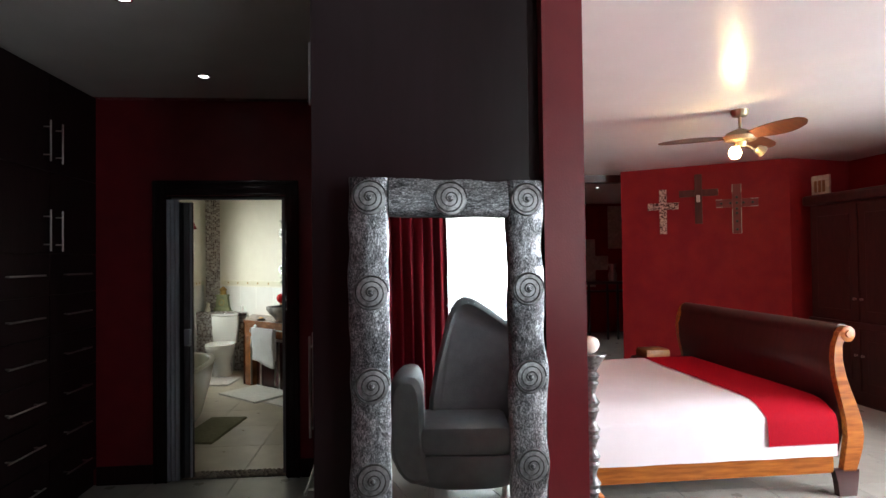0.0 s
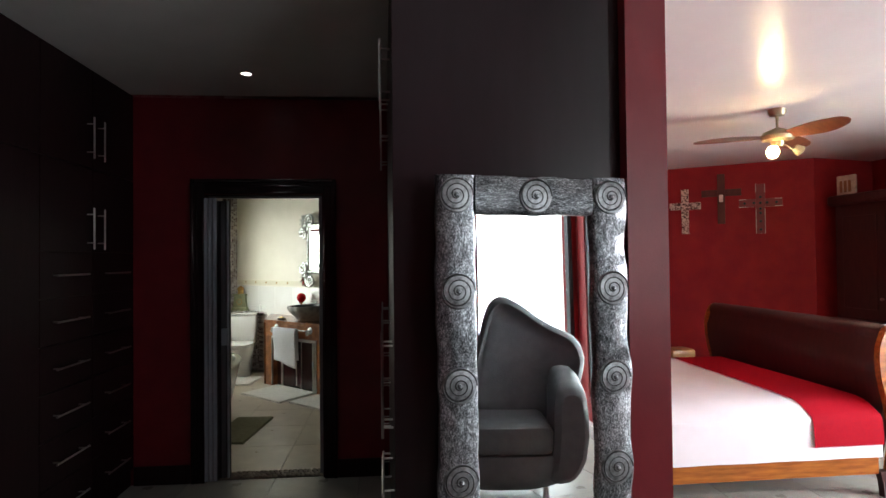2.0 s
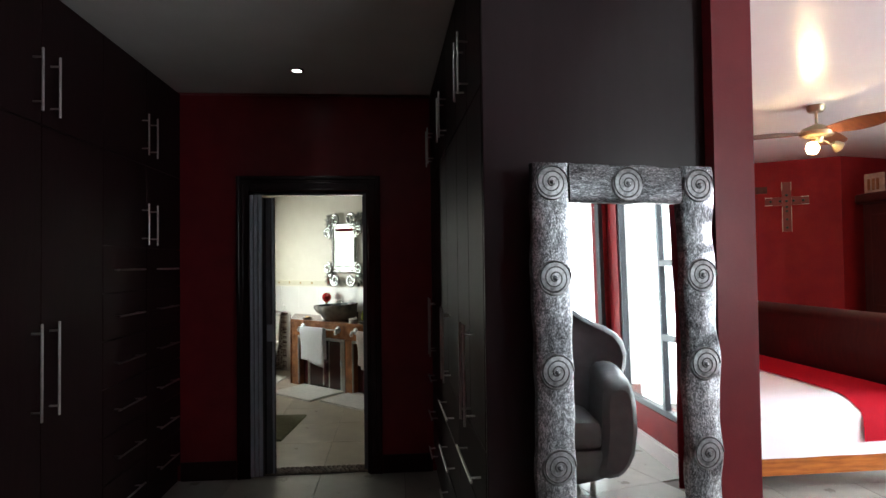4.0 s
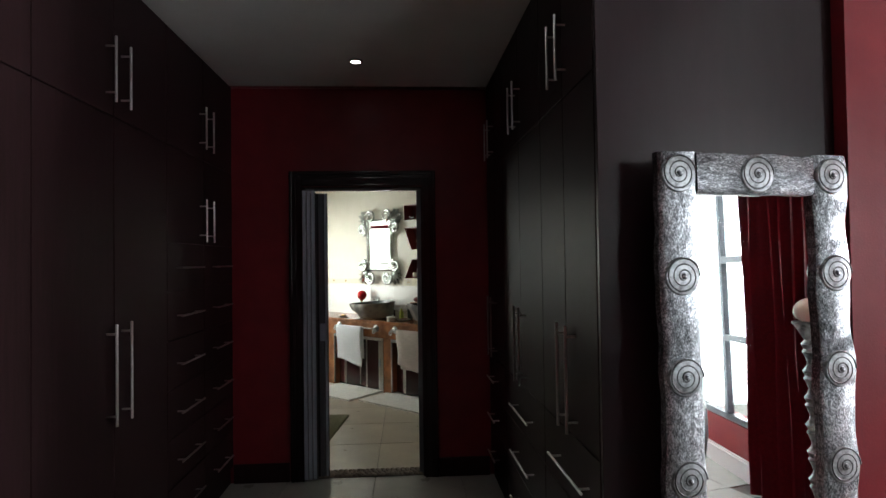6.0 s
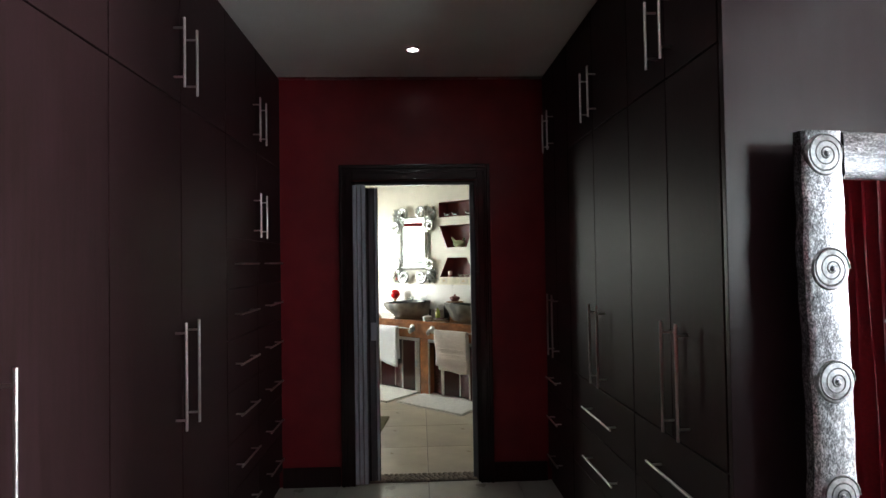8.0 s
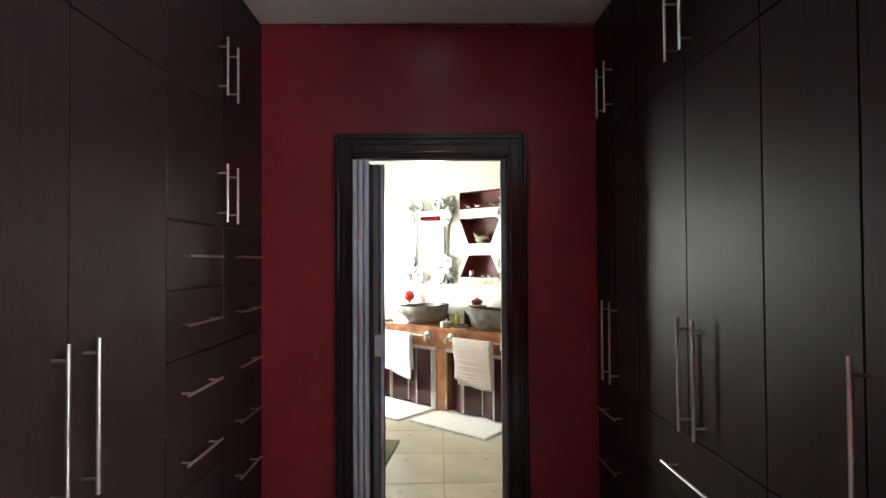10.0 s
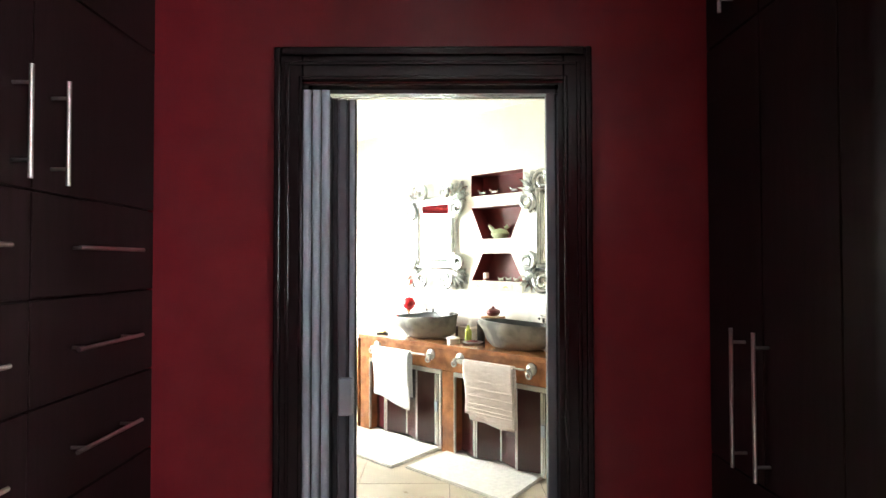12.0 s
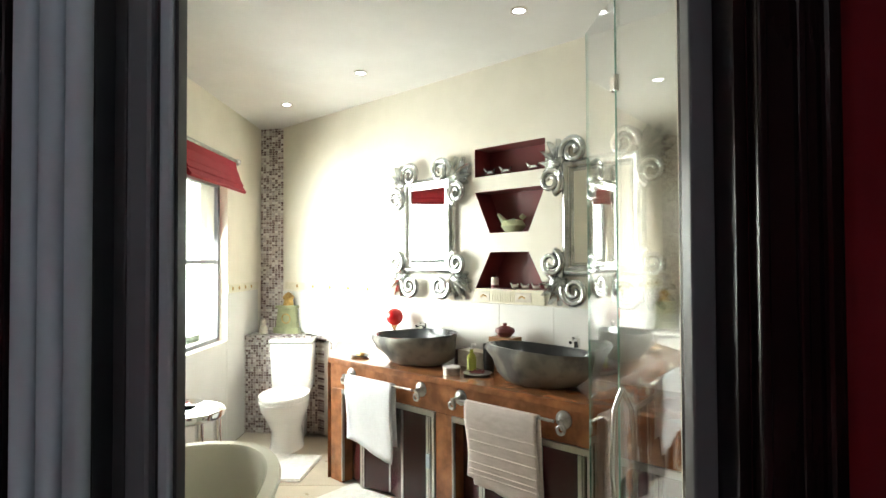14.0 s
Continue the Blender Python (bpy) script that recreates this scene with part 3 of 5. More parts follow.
bb = tagged(part("baseboard", B(-0.885, -0.505, -0.02, -0.001, 0, 0.13, 0.004), "wenge"), "dark wood skirting board", kind="structure")
tagged(part("baseboard", B(0.525, 0.885, -0.02, -0.001, 0, 0.13, 0.004), "wenge"), "dark wood skirting board", kind="structure")


# ---- wardrobes ----
def bar_handle(parent, y, z, length, vertical, side, x=0.0):
    """A steel bar on two posts, on a front in the plane x; side: the way it stands out."""
    out = side * 0.042
    bm = bmesh.new()
    if vertical:
        sweep(bm, [(x + out, y, z - length / 2), (x + out, y, z + length / 2)], 0.0056, 10)
        ends = [(y, z - length / 2 + 0.04), (y, z + length / 2 - 0.04)]
    else:
        sweep(bm, [(x + out, y - length / 2, z), (x + out, y + length / 2, z)], 0.0056, 10)
        ends = [(y - length / 2 + 0.04, z), (y + length / 2 - 0.04, z)]
    for yy, zz in ends:
        sweep(bm, [(x + side * 0.001, yy, zz), (x + out, yy, zz)], 0.0045, 8)
    return part("handle", bm, "steel", parent, "brushed steel bar handle", smooth=True)


def front(parent, name, y0, y1, z0, z1, side, mt="wenge"):
    g = 0.003
    x = sorted((0, side * -0.018))
    return part(name, B(x[0], x[1], y0 + g, y1 - g, z0 + g, z1 - g, 0.0015), mt, parent)


def cabinet(m, y0, y1, side, label, kind, low=0.0, high=0.0):
    """One wardrobe unit from y0 up to y1. side: +1 fronts look to +x."""
    u = thing("wardrobe", m, label, "wardrobe", "fitted wardrobes")
    x = sorted((side * -0.02, side * -0.6))
    part("body", B(x[0], x[1], y0 + 0.001, y1 - 0.001, 0.0, 2.742), "wenge", u)
    mid = (y0 + y1) / 2
    if kind == "tall":
        for a, b, s in ((y0, mid, -1), (mid, y1, 1)):
            d = front(u, "door", a, b, 0.10, 2.13, side)
            bar_handle(d, mid + s * 0.063, 1.068, 0.41, True, side)
            d = front(u, "door", a, b, 2.13, 2.74, side)
            bar_handle(d, mid + s * 0.063, 2.31, 0.27, True, side)
    if kind in ("drawers", "drawers_b"):
        e, s = (y1, -1) if kind == "drawers" else (y0, 1)
        d = front(u, "door", y0, y1, 2.13, 2.74, side)
        bar_handle(d, e + s * 0.063, 2.31, 0.25, True, side)
        d = front(u, "door", y0, y1, 1.622, 2.13, side)
        bar_handle(d, e + s * 0.063, 1.765, 0.25, True, side)
        for i in range(6):
            z = 1.622 - 0.251 * i
            d = front(u, "drawer", y0, y1, z - 0.251, z, side)
            bar_handle(d, mid - 0.015, z - 0.128, 0.33 if kind == "drawers" else 0.30, False, side)
    if kind in ("tall_drawers", "narrow"):
        for a, b, s in ((y0, mid, -1), (mid, y1, 1)):
            d = front(u, "door", a, b, 0.855, 2.13, side)
            bar_handle(d, mid + low + s * 0.057, 1.075, 0.39, True, side)
            d = front(u, "door", a, b, 2.13, 2.74, side)
            bar_handle(d, mid + high + s * 0.060, 2.31, 0.25, True, side)
        for i in range(3):
            z = 0.855 - 0.251 * i
            d = front(u, "drawer", y0, y1, z - 0.251, z, side)
            bar_handle(d, mid + low, z - 0.128, 0.42 if kind == "tall_drawers" else 0.25, False, side)
    return u


LEFT = pose(-0.89, 0, 0)
RIGHT = pose(0.893, 0, 0, 0, 0, 1.1)
cabinet(LEFT, -0.557, -0.004, 1, "dark wenge fitted wardrobe with drawers beside the red end wall", "drawers_b")
cabinet(LEFT, -1.085, -0.557, 1, "dark wenge wardrobe with a stack of six steel-handled drawers", "drawers")
cabinet(LEFT, -2.14, -1.085, 1, "dark wenge two door fitted wardrobe with long steel handles", "tall")
cabinet(LEFT, -3.195, -2.14, 1, "dark wenge two door fitted wardrobe between its neighbours", "tall")
cabinet(LEFT, -4.25, -3.195, 1, "dark wenge two door wardrobe at the open end", "tall")
cabinet(RIGHT, -0.62, -0.02, -1, "narrow dark wenge wardrobe beside the red end wall", "narrow", 0.03, 0.07)
cabinet(RIGHT, -1.54, -0.62, -1, "dark wenge wardrobe with two doors over wide drawers", "tall_drawers", -0.07)
cabinet(RIGHT, -2.246, -1.54, -1, "dark wenge wardrobe with drawers beside the polished end panel", "tall_drawers", -0.07)
ep = thing("wardrobe_end", pose(0, 0, 0), "polished dark wenge panel behind the leaning silver mirror", "panel")
part("panel", B(0.937, 1.70, -2.272, -2.25, 0, 2.745, 0.002), "end_panel", ep)
part("filler_strip", B(1.70, 1.739, -2.262, -2.25, 0, 2.745), "wenge", ep)


# ---- large leaning mirror ----
def spiral(bm, cx, cz, r, turns=3.0, y=-0.035, w=0.0052):
    pts = []
    n = 70
    for i in range(n + 1):
        t = i / n
        a = -turns * 2 * math.pi * t
        rr = r * (0.10 + 0.84 * t)
        pts.append((cx + rr * math.cos(a), y + 0.004 * t * (w < 0.005), cz + rr * math.sin(a)))
    sweep(bm, pts, w, 6)
    return bm


def big_mirror():
    W2, HH, S = 0.67, 1.83, 0.128
    m = thing("floor_mirror", pose(1.075, -2.411, 0.0, -1.15, 0, 8.0), "tall leaning mirror in a carved distressed silver frame", "mirror")

    def board(length, width, seed, vertical, x, z, amp=0.002):
        bm = bmesh.new()
        n = 72
        rows = []
        for i in range(n + 1):
            t = i / n * length
            wv = amp * math.cos(2 * math.pi * (t - 0.255) / 0.30) + 0.003 * math.sin(t * 9 + seed) + 0.002 * math.sin(t * 37 + seed * 2)
            wi = (0.6 * amp * math.cos(2 * math.pi * (t - 0.33) / 0.30) + 0.0012 * math.sin(t * 41 + seed)) * (0 if i in (0, n) else 1)
            wv = min(wv, 0.0) if i in (0, n) else wv
            ring = []
            inner, outer = (wi, width + wv)
            for o, yy in ((inner, 0), (inner, -0.028), (inner + 0.012, -0.036), (outer - 0.012, -0.036), (outer, -0.026), (outer, 0)):
                ring.append(bm.verts.new((x[0] + x[1] * o, yy, z + t) if vertical else (x[0] + t, yy, z + o)))
            rows.append(ring)
        for p, q in zip(rows, rows[1:]):
            for k in range(6):
                bm.faces.new((p[k], p[(k + 1) % 6], q[(k + 1) % 6], q[k]))
        bm.faces.new(rows[0])
        bm.faces.new(rows[-1][::-1])
        return bm

    part("stile", board(HH, S, 1, True, (S, -1), 0, 0.0015), "silver", m, "distressed silver frame side", smooth=True)
    part("stile", board(HH, S, 4, True, (W2 - S, 1), 0, 0.006), "silver", m, "distressed silver frame side", smooth=True)
    part("top_rail", board(W2 - 2 * S - 0.002, S, 2, False, (S + 0.001, 1), HH - S), "silver_h", m, smooth=True)
    part("bottom_rail", board(W2 - 2 * S - 0.002, S, 3, False, (S + 0.001, 1), 0.0), "silver_h", m, smooth=True)
    part("mirror_glass", B(S - 0.004, W2 - S + 0.004, -0.012, -0.008, S - 0.004, HH - S + 0.004), "mirror", m, "clear mirror glass")
    part("backboard", B(0.01, W2 - 0.01, 0.001, 0.010, 0.01, HH - 0.01), "gap", m)
    spots = [(S / 2, HH - 0.066), (W2 / 2, HH - 0.066), (W2 - S / 2, HH - 0.066)]
    for z in (1.455, 1.155, 0.855, 0.555, 0.255):
        spots += [(S / 2 + 0.002, z), (W2 - S / 2, z)]
    for x, z in spots:
        c = part("spiral_boss", lathe([(0, 0.010), (0.030, 0.009), (0.054, 0.006), (0.058, 0.0), (0.058, -0.004)], 32), "boss", m, m=pose(x, -0.036, z, 90))
        # dark tube laid on the boss as the shade of an uncut spiral groove
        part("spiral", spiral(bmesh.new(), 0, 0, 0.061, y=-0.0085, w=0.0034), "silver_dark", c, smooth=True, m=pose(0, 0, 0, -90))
        part("knob", lathe([(0, 0.016), (0.006, 0.014), (0.010, 0.008), (0.011, 0.004)], 16), "silver", c, smooth=True)
    return m


big_mirror()


# ---- downlights ----
def downlight(x, y, z):
    d = thing("downlight", pose(x, y, z - 0.006), "small round recessed downlight, lit, in the white ceiling", "ceiling light", "recessed downlights")
    part("trim_ring", lathe([(0.030, 0.002), (0.032, -0.003), (0.042, -0.003), (0.045, 0.005), (0.030, 0.005)], 28), "chrome", d, smooth=True)
    part("lens", lathe([(0, 0.0), (0.029, 0.0), (0.029, 0.004), (0, 0.004)], 24), "lamp_glow", d, "glowing white lens")
    return d


for x, y in ((0.02, -0.52), (0.02, -1.62)):
    downlight(x, y, H)
for x, y in ((0.46, 2.2), (-0.47, 3.14), (-1.17, 3.9), (1.2, 1.3)):
    downlight(x, y, HB)
downlight(4.5, 4.8, 2.70)


# ---- bedroom ----
def fan():
    f = thing("ceiling_fan", pose(3.92, 0.0, 2.70), "bronze ceiling fan with three wooden blades, lamp lit", "ceiling fan")
    part("canopy", lathe([(0, 0), (0.065, 0), (0.065, -0.03), (0.05, -0.05), (0.012, -0.056)], 28), "fan_metal", f, smooth=True)
    part("rod", lathe([(0.011, -0.05), (0.011, -0.16)], 16), "fan_metal", f, smooth=True)
    part("motor", lathe([(0.011, -0.14), (0.03, -0.15), (0.10, -0.18), (0.125, -0.21), (0.11, -0.24), (0.05, -0.25), (0.04, -0.29), (0, -0.29)], 36), "fan_metal", f, smooth=True)
    yaw = -4.9
    for ang in (156, -75, 38):
        bm = bmesh.new()
        n = 14
        prev = None
        for i in range(n + 1):
            t = i / n
            r = 0.10 + 0.50 * t
            w = 0.018 + 0.055 * math.sin(math.pi * min(1, t * 0.8 + 0.12)) if t < 0.999 else 0.012
            off = 0.03 * math.sin(math.pi * t)
            row = [bm.verts.new((r, off + s * w, -0.212 + -s * w * 0.42 + d)) for s, d in ((-1, 0.003), (1, 0.003), (1, -0.003), (-1, -0.003))]
            if prev:
                for k in range(4):
                    bm.faces.new((prev[k], prev[(k + 1) % 4], row[(k + 1) % 4], row[k]))
            else:
                bm.faces.new(row)
            prev = row
        bm.faces.new(prev[::-1])
        part("blade", bm, "fan_blade", f, "reddish brown curved wooden blade", m=pose(0, 0, 0, 0, 0, ang + yaw), smooth=True)
    for ang in (-140, -10, 90):
        a = radians(ang)
        l = part("lamp_arm", sweep(bmesh.new(), [(0.03 * math.cos(a), 0.03 * math.sin(a), -0.27), (0.08 * math.cos(a), 0.08 * math.sin(a), -0.29), (0.10 * math.cos(a), 0.10 * math.sin(a), -0.31)], 0.008, 8), "fan_metal", f, smooth=True)
    part("shade", lathe([(0.022, 0.0), (0.035, -0.02), (0.045, -0.06), (0.043, -0.06), (0.033, -0.02), (0.020, 0.0)], 24), "fan_metal", f, smooth=True, m=pose(0.12, -0.02, -0.30, 0, -60, 0))
    part("bulb", lathe([(0, 0.05), (0.03, 0.042), (0.048, 0.0), (0.03, -0.04), (0, -0.05)], 20), "bulb_glow", f, "glowing warm bulb", smooth=True, m=pose(-0.075, -0.05, -0.345))
    return f


fan()


def bed():
    # local axes: x along the bed to the tall board, y across it, away from the near rail
    b = thing("bed", pose(4.065, -0.75, 0, 0, 0, 1.3), "wooden sleigh bed with dark scrolled board and orange sides", "bed")
    prof = []
    pts = [(0.02, 0.28), (0.05, 0.40), (0.04, 0.60), (0.0, 0.78), (-0.005, 0.90), (0.03, 1.0)]
    for i in range(25):
        a = radians(200 - i * 14)
        pts.append((0.075 + 0.05 * math.cos(a), 1.045 + 0.05 * math.sin(a)))
    n = len(pts)

    def ribbon(y0, y1, th, scale=1.0):
        bm = bmesh.new()
        L, R = [], []
        for i, (x, z) in enumerate(pts):
            d = Vector((pts[min(i + 1, n - 1)][0] - pts[max(i - 1, 0)][0], pts[min(i + 1, n - 1)][1] - pts[max(i - 1, 0)][1])).normalized()
            nx, nz = -d.y * th, d.x * th
            L.append([bm.verts.new((x - nx, y, z - nz)) for y in (y0, y1)])
            R.append([bm.verts.new((x + nx, y, z + nz)) for y in (y0, y1)])
        for i in range(n - 1):
            bm.faces.new((L[i][0], L[i + 1][0], L[i + 1][1], L[i][1]))
            bm.faces.new((R[i][0], R[i][1], R[i + 1][1], R[i + 1][0]))
            bm.faces.new((L[i][0], R[i][0], R[i + 1][0], L[i + 1][0]))
            bm.faces.new((L[i][1], L[i + 1][1], R[i + 1][1], R[i][1]))
        bm.faces.new((L[0][0], L[0][1], R[0][1], R[0][0]))
        bm.faces.new((L[-1][0], R[-1][0], R[-1][1], L[-1][1]))
        return bm

    part("scrolled_board", ribbon(0.03, 1.97, 0.012), "mahogany", b, "dark mahogany curved board", smooth=True)
    part("top_roll", sweep(bmesh.new(), [(0.078, 0.03, 1.045), (0.078, 1.97, 1.045)], 0.045, 20), "mahogany", b, smooth=True)
    for y in (-0.015, 1.97):
        bm = bmesh.new()
        left, right = [], []
        side = [(0.07, 0.16), (0.085, 0.22), (0.105, 0.30), (0.118, 0.38), (0.11, 0.48), (0.083, 0.58), (0.05, 0.68), (0.022, 0.78), (0.008, 0.88), (0.012, 0.97), (0.045, 1.06)]
        wd = [0.046, 0.052, 0.057, 0.058, 0.055, 0.050, 0.043, 0.036, 0.030, 0.026, 0.024]
        for (x, z), w in zip(side, wd):
            left.append([bm.verts.new((x - w, yy, z)) for yy in (y, y + 0.045)])
            right.append([bm.verts.new((x + w, yy, z)) for yy in (y, y + 0.045)])
        for i in range(len(side) - 1):
            bm.faces.new((left[i][0], left[i][1], left[i + 1][1], left[i + 1][0]))
            bm.faces.new((right[i][0], right[i + 1][0], right[i + 1][1], right[i][1]))
            bm.faces.new((left[i][0], left[i + 1][0], right[i + 1][0], right[i][0]))
            bm.faces.new((left[i][1], right[i][1], right[i + 1][1], left[i + 1][1]))
        bm.faces.new((left[0][0], right[0][0], right[0][1], left[0][1]))
        bm.faces.new((left[-1][0], left[-1][1], right[-1][1], right[-1][0]))
        part("scroll_post", bm, "oak", b, "polished orange wood side post", smooth=True)
        part("scroll_rosette", lathe([(0, 0.012), (0.02, 0.012), (0.024, 0.004), (0.045, 0.004), (0.052, 0.0), (0.052, -0.05), (0, -0.05)], 28), "oak", b, smooth=True, m=pose(0.078, y, 1.045, 90))
        part("foot", prism([(-0.09, 0), (0.03, 0), (0.045, 0.10), (0.05, 0.17), (-0.12, 0.17), (-0.10, 0.09)], -0.045, 0.0), "mahogany", b, "dark bracket foot", m=pose(0.085, y, 0, 90))
    part("side_rail", B(-2.08, -0.03, 0.0, 0.03, 0.15, 0.28, 0.004), "oak", b, "orange wood side rail")
    part("side_rail", B(-2.08, -0.03, 1.97, 2.00, 0.15, 0.28, 0.004), "oak", b, "orange wood side rail")
    part("low_board", B(-2.13, -2.09, 0.0, 2.00, 0.15, 0.66, 0.008), "mahogany", b, "dark low end board")
    bm = bmesh.new()
    rows = []
    for t in [i / 8 for i in range(9)]:
        x, y, z = -1.985 + 0.36 * t, -0.16 - 0.30 * t, 0.45 - 0.36 * t + 0.04 * math.sin(math.pi * t)
        rows.append([bm.verts.new((x + dx, y + dy, z + dz)) for dx, dy, dz in ((0, 0, 0), (0.03, 0.035, 0), (0.03, 0.035, -0.15 + 0.05 * t), (0, 0, -0.15 + 0.05 * t))])
    for p, q in zip(rows, rows[1:]):
        for k in range(4):
            bm.faces.new((p[k], p[(k + 1) % 4], q[(k + 1) % 4], q[k]))
    bm.faces.new(rows[0])
    bm.faces.new(rows[-1][::-1])
    part("splayed_foot", bm, "oak", b, "orange wood foot sweeping outwards")
    part("end_post", B(-2.13, -2.08, -0.13, -0.01, 0.0, 0.66, 0.006), "oak", b)
    # mattress with cover
    bm = bmesh.new()
    x0, x1, y0, y1 = -2.06, -0.02, -0.012, 1.965
    nx, ny = 26, 22

    def drape(s, t):
        x, y = x0 + (x1 - x0) * s, y0 + (y1 - y0) * t
        e = min((y - y0), (y1 - y), 0.26)
        z = 0.61 - 0.085 * (1 - e / 0.26) ** 2.4 + 0.006 * noise.noise(Vector((x * 3, y * 3, 0)))
        return (x, y, z)

    grid = [[bm.verts.new(drape(i / nx, j / ny)) for j in range(ny + 1)] for i in range(nx + 1)]
    for i in range(nx):
        for j in range(ny):
            bm.faces.new((grid[i][j], grid[i + 1][j], grid[i + 1][j + 1], grid[i][j + 1]))
    for j, out in ((0, -1), (ny, 1)):
        prev = [grid[i][j] for i in range(nx + 1)]
        for k, z in enumerate((0.50, 0.38, 0.265)):
            row = [bm.verts.new((p.co.x, (y0 if j == 0 else y1) + out * (0.006 + 0.004 * math.sin(p.co.x * 14 + k)), z)) for p in prev]
            for i in range(nx):
                bm.faces.new((prev[i], row[i], row[i + 1], prev[i + 1]) if out < 0 else (prev[i], prev[i + 1], row[i + 1], row[i]))
            prev = row
    for i in (0, nx):
        row = [bm.verts.new((grid[i][j].co.x, grid[i][j].co.y, 0.27)) for j in range(ny + 1)]
        for j in range(ny):
            bm.faces.new((grid[i][j], grid[i][j + 1], row[j + 1], row[j]))
    part("mattress", bm, "sheet", b, "mattress under smooth white bedding", smooth=True)
    r = thing("bed_runner", pose(4.065, -0.75, 0, 0, 0, 1.3), "bright red bed runner across the white bedding", "bed runner")
    bm = bmesh.new()
    rows = []
    xs = [-0.50 + 0.48 * i / 12 for i in range(13)]
    path = [(-0.034, 0.35), (-0.032, 0.42), (-0.026, 0.49), (-0.014, 0.530), (0.03, 0.560), (0.08, 0.588), (0.14, 0.607), (0.20, 0.614)] + [(0.03 + (1.90) * k / 10, 0.618) for k in range(2, 10)] + [(1.90, 0.590)] + [(1.975, 0.57), (1.985, 0.40)]
    for x in xs:
        rows.append([bm.verts.new((x, y, z + 0.004 * noise.noise(Vector((x * 5, y * 5, 3))))) for y, z in path])
    for p, q in zip(rows, rows[1:]):
        for k in range(len(path) - 1):
            bm.faces.new((p[k], q[k], q[k + 1], p[k + 1]))
    part("cloth", bm, "red_cloth", r, smooth=True)
    return b


bed()


def candlestick(x, y, h, label, egg=0.06):
    c = thing("candlestick", pose(x, y, 0), label, "candle holder", "tall candlesticks")
    prof = [(0, 0), (0.12, 0), (0.125, 0.02), (0.09, 0.04), (0.05, 0.07), (0.06, 0.10), (0.035, 0.13)]
    z = 0.13
    while z < h - 0.16:
        prof += [(0.024, z + 0.02), (0.036, z + 0.06), (0.045, z + 0.075), (0.036, z + 0.09), (0.048, z + 0.115), (0.03, z + 0.14)]
        z += 0.14
    prof += [(0.03, h - 0.10), (0.04, h - 0.08), (0.075, h - 0.02), (0.085, h - 0.01), (0.085, h), (0, h)]
    part("stem", lathe(prof, 28), "boss", c, "carved silver turned stem", smooth=True)
    part("egg", lathe([(0, -egg * 1.28)] + [(egg * math.cos(radians(a)), egg * (1.28 if a < 0 else 1.12) * math.sin(radians(a))) for a in range(-75, 90, 15)] + [(0, egg * 1.12)], 28), "candle", c, "smooth cream egg", smooth=True, m=pose(0, 0, h + egg * 0.93, 0, 78, 15))
    return c


candlestick(2.235, -1.32, 1.06, "tall carved silver candlestick with a cream egg beside the bed", 0.046)
candlestick(2.74, -3.23, 1.205, "tall carved silver candlestick with a cream egg near the window", 0.064)


def wall_cross(name, s, z, w, h, bw, material, label, spec=0):
    """A cross on the red wall, s metres along it."""
    d = Vector((5.82 - 4.23, 2.08 - 3.17)).normalized()
    x, y = 4.23 + d.x * s, 3.17 + d.y * s
    c = thing(name, pose(x + d.y * 0.0, y, z, 0, 0, math.degrees(math.atan2(d.y, d.x))), label, "cross")
    bm = bmesh.new()
    cz = h * 0.62
    box(bm, -bw / 2, bw / 2, -0.024, -0.002, 0, h, 0.003)
    part("upright", bm, material, c)
    part("crossbar", B(-w / 2, -bw / 2 - 0.001, -0.024, -0.002, cz - bw / 2, cz + bw / 2, 0.003), material, c)
    part("crossbar", B(bw / 2 + 0.001, w / 2, -0.024, -0.002, cz - bw / 2, cz + bw / 2, 0.003), material, c)
    return c, cz


M["cross_dots"] = mat("studded_metal", (0.62, 0.55, 0.45), 0.35, 0.6, (0.05, 0.02, 0.02), 55, bump=0.5, bscale=70, mix=(0.42, 0.55))
M["cross_wood"] = mat("dark_red_wood", (0.10, 0.032, 0.02), 0.8, 0, (0.07, 0.022, 0.014), 20, (1, 1, 0.2))
c, cz = wall_cross("studded_cross", 0.53, 1.853, 0.37, 0.57, 0.088, "cross_dots", "studded silver cross on the rich red wall")
c, cz = wall_cross("wooden_crucifix", 0.95, 1.967, 0.45, 0.62, 0.085, "cross_wood", "dark wooden cross with a small ivory figure on the red wall")
part("ivory_plaque", B(-0.022, 0.022, -0.045, -0.025, 0.27, 0.36, 0.008), "ivory", c, "small pale plaque")
c, cz = wall_cross("jewelled_cross", 1.377, 1.833, 0.46, 0.60, 0.10, "niche", "open red and silver cross with round studs on the red wall")
for sx in (-1, 1):
    for z0, z1 in ((0.0, 0.30), (0.50, 0.60)):
        xs = sorted((sx * 0.045, sx * 0.051))
        part("silver_edge", B(xs[0], xs[1], -0.030, -0.024, z0, z1), "pewter", c)
    for z in (cz - 0.048, cz + 0.042):
        xs = sorted((sx * 0.15, sx * 0.23))
        part("silver_edge", B(xs[0], xs[1], -0.030, -0.024, z, z + 0.006), "pewter", c)
for x, z in ((0, cz), (0.07, cz), (-0.07, cz), (0, cz + 0.07), (0, cz - 0.07), (0, 0.05), (0, 0.15), (0, 0.25), (0.17, cz), (-0.17, cz)):
    part("stud", lathe([(0, 0.012), (0.010, 0.010), (0.016, 0.0)], 14), "black", c, smooth=True, m=pose(x, -0.024, z, 90))


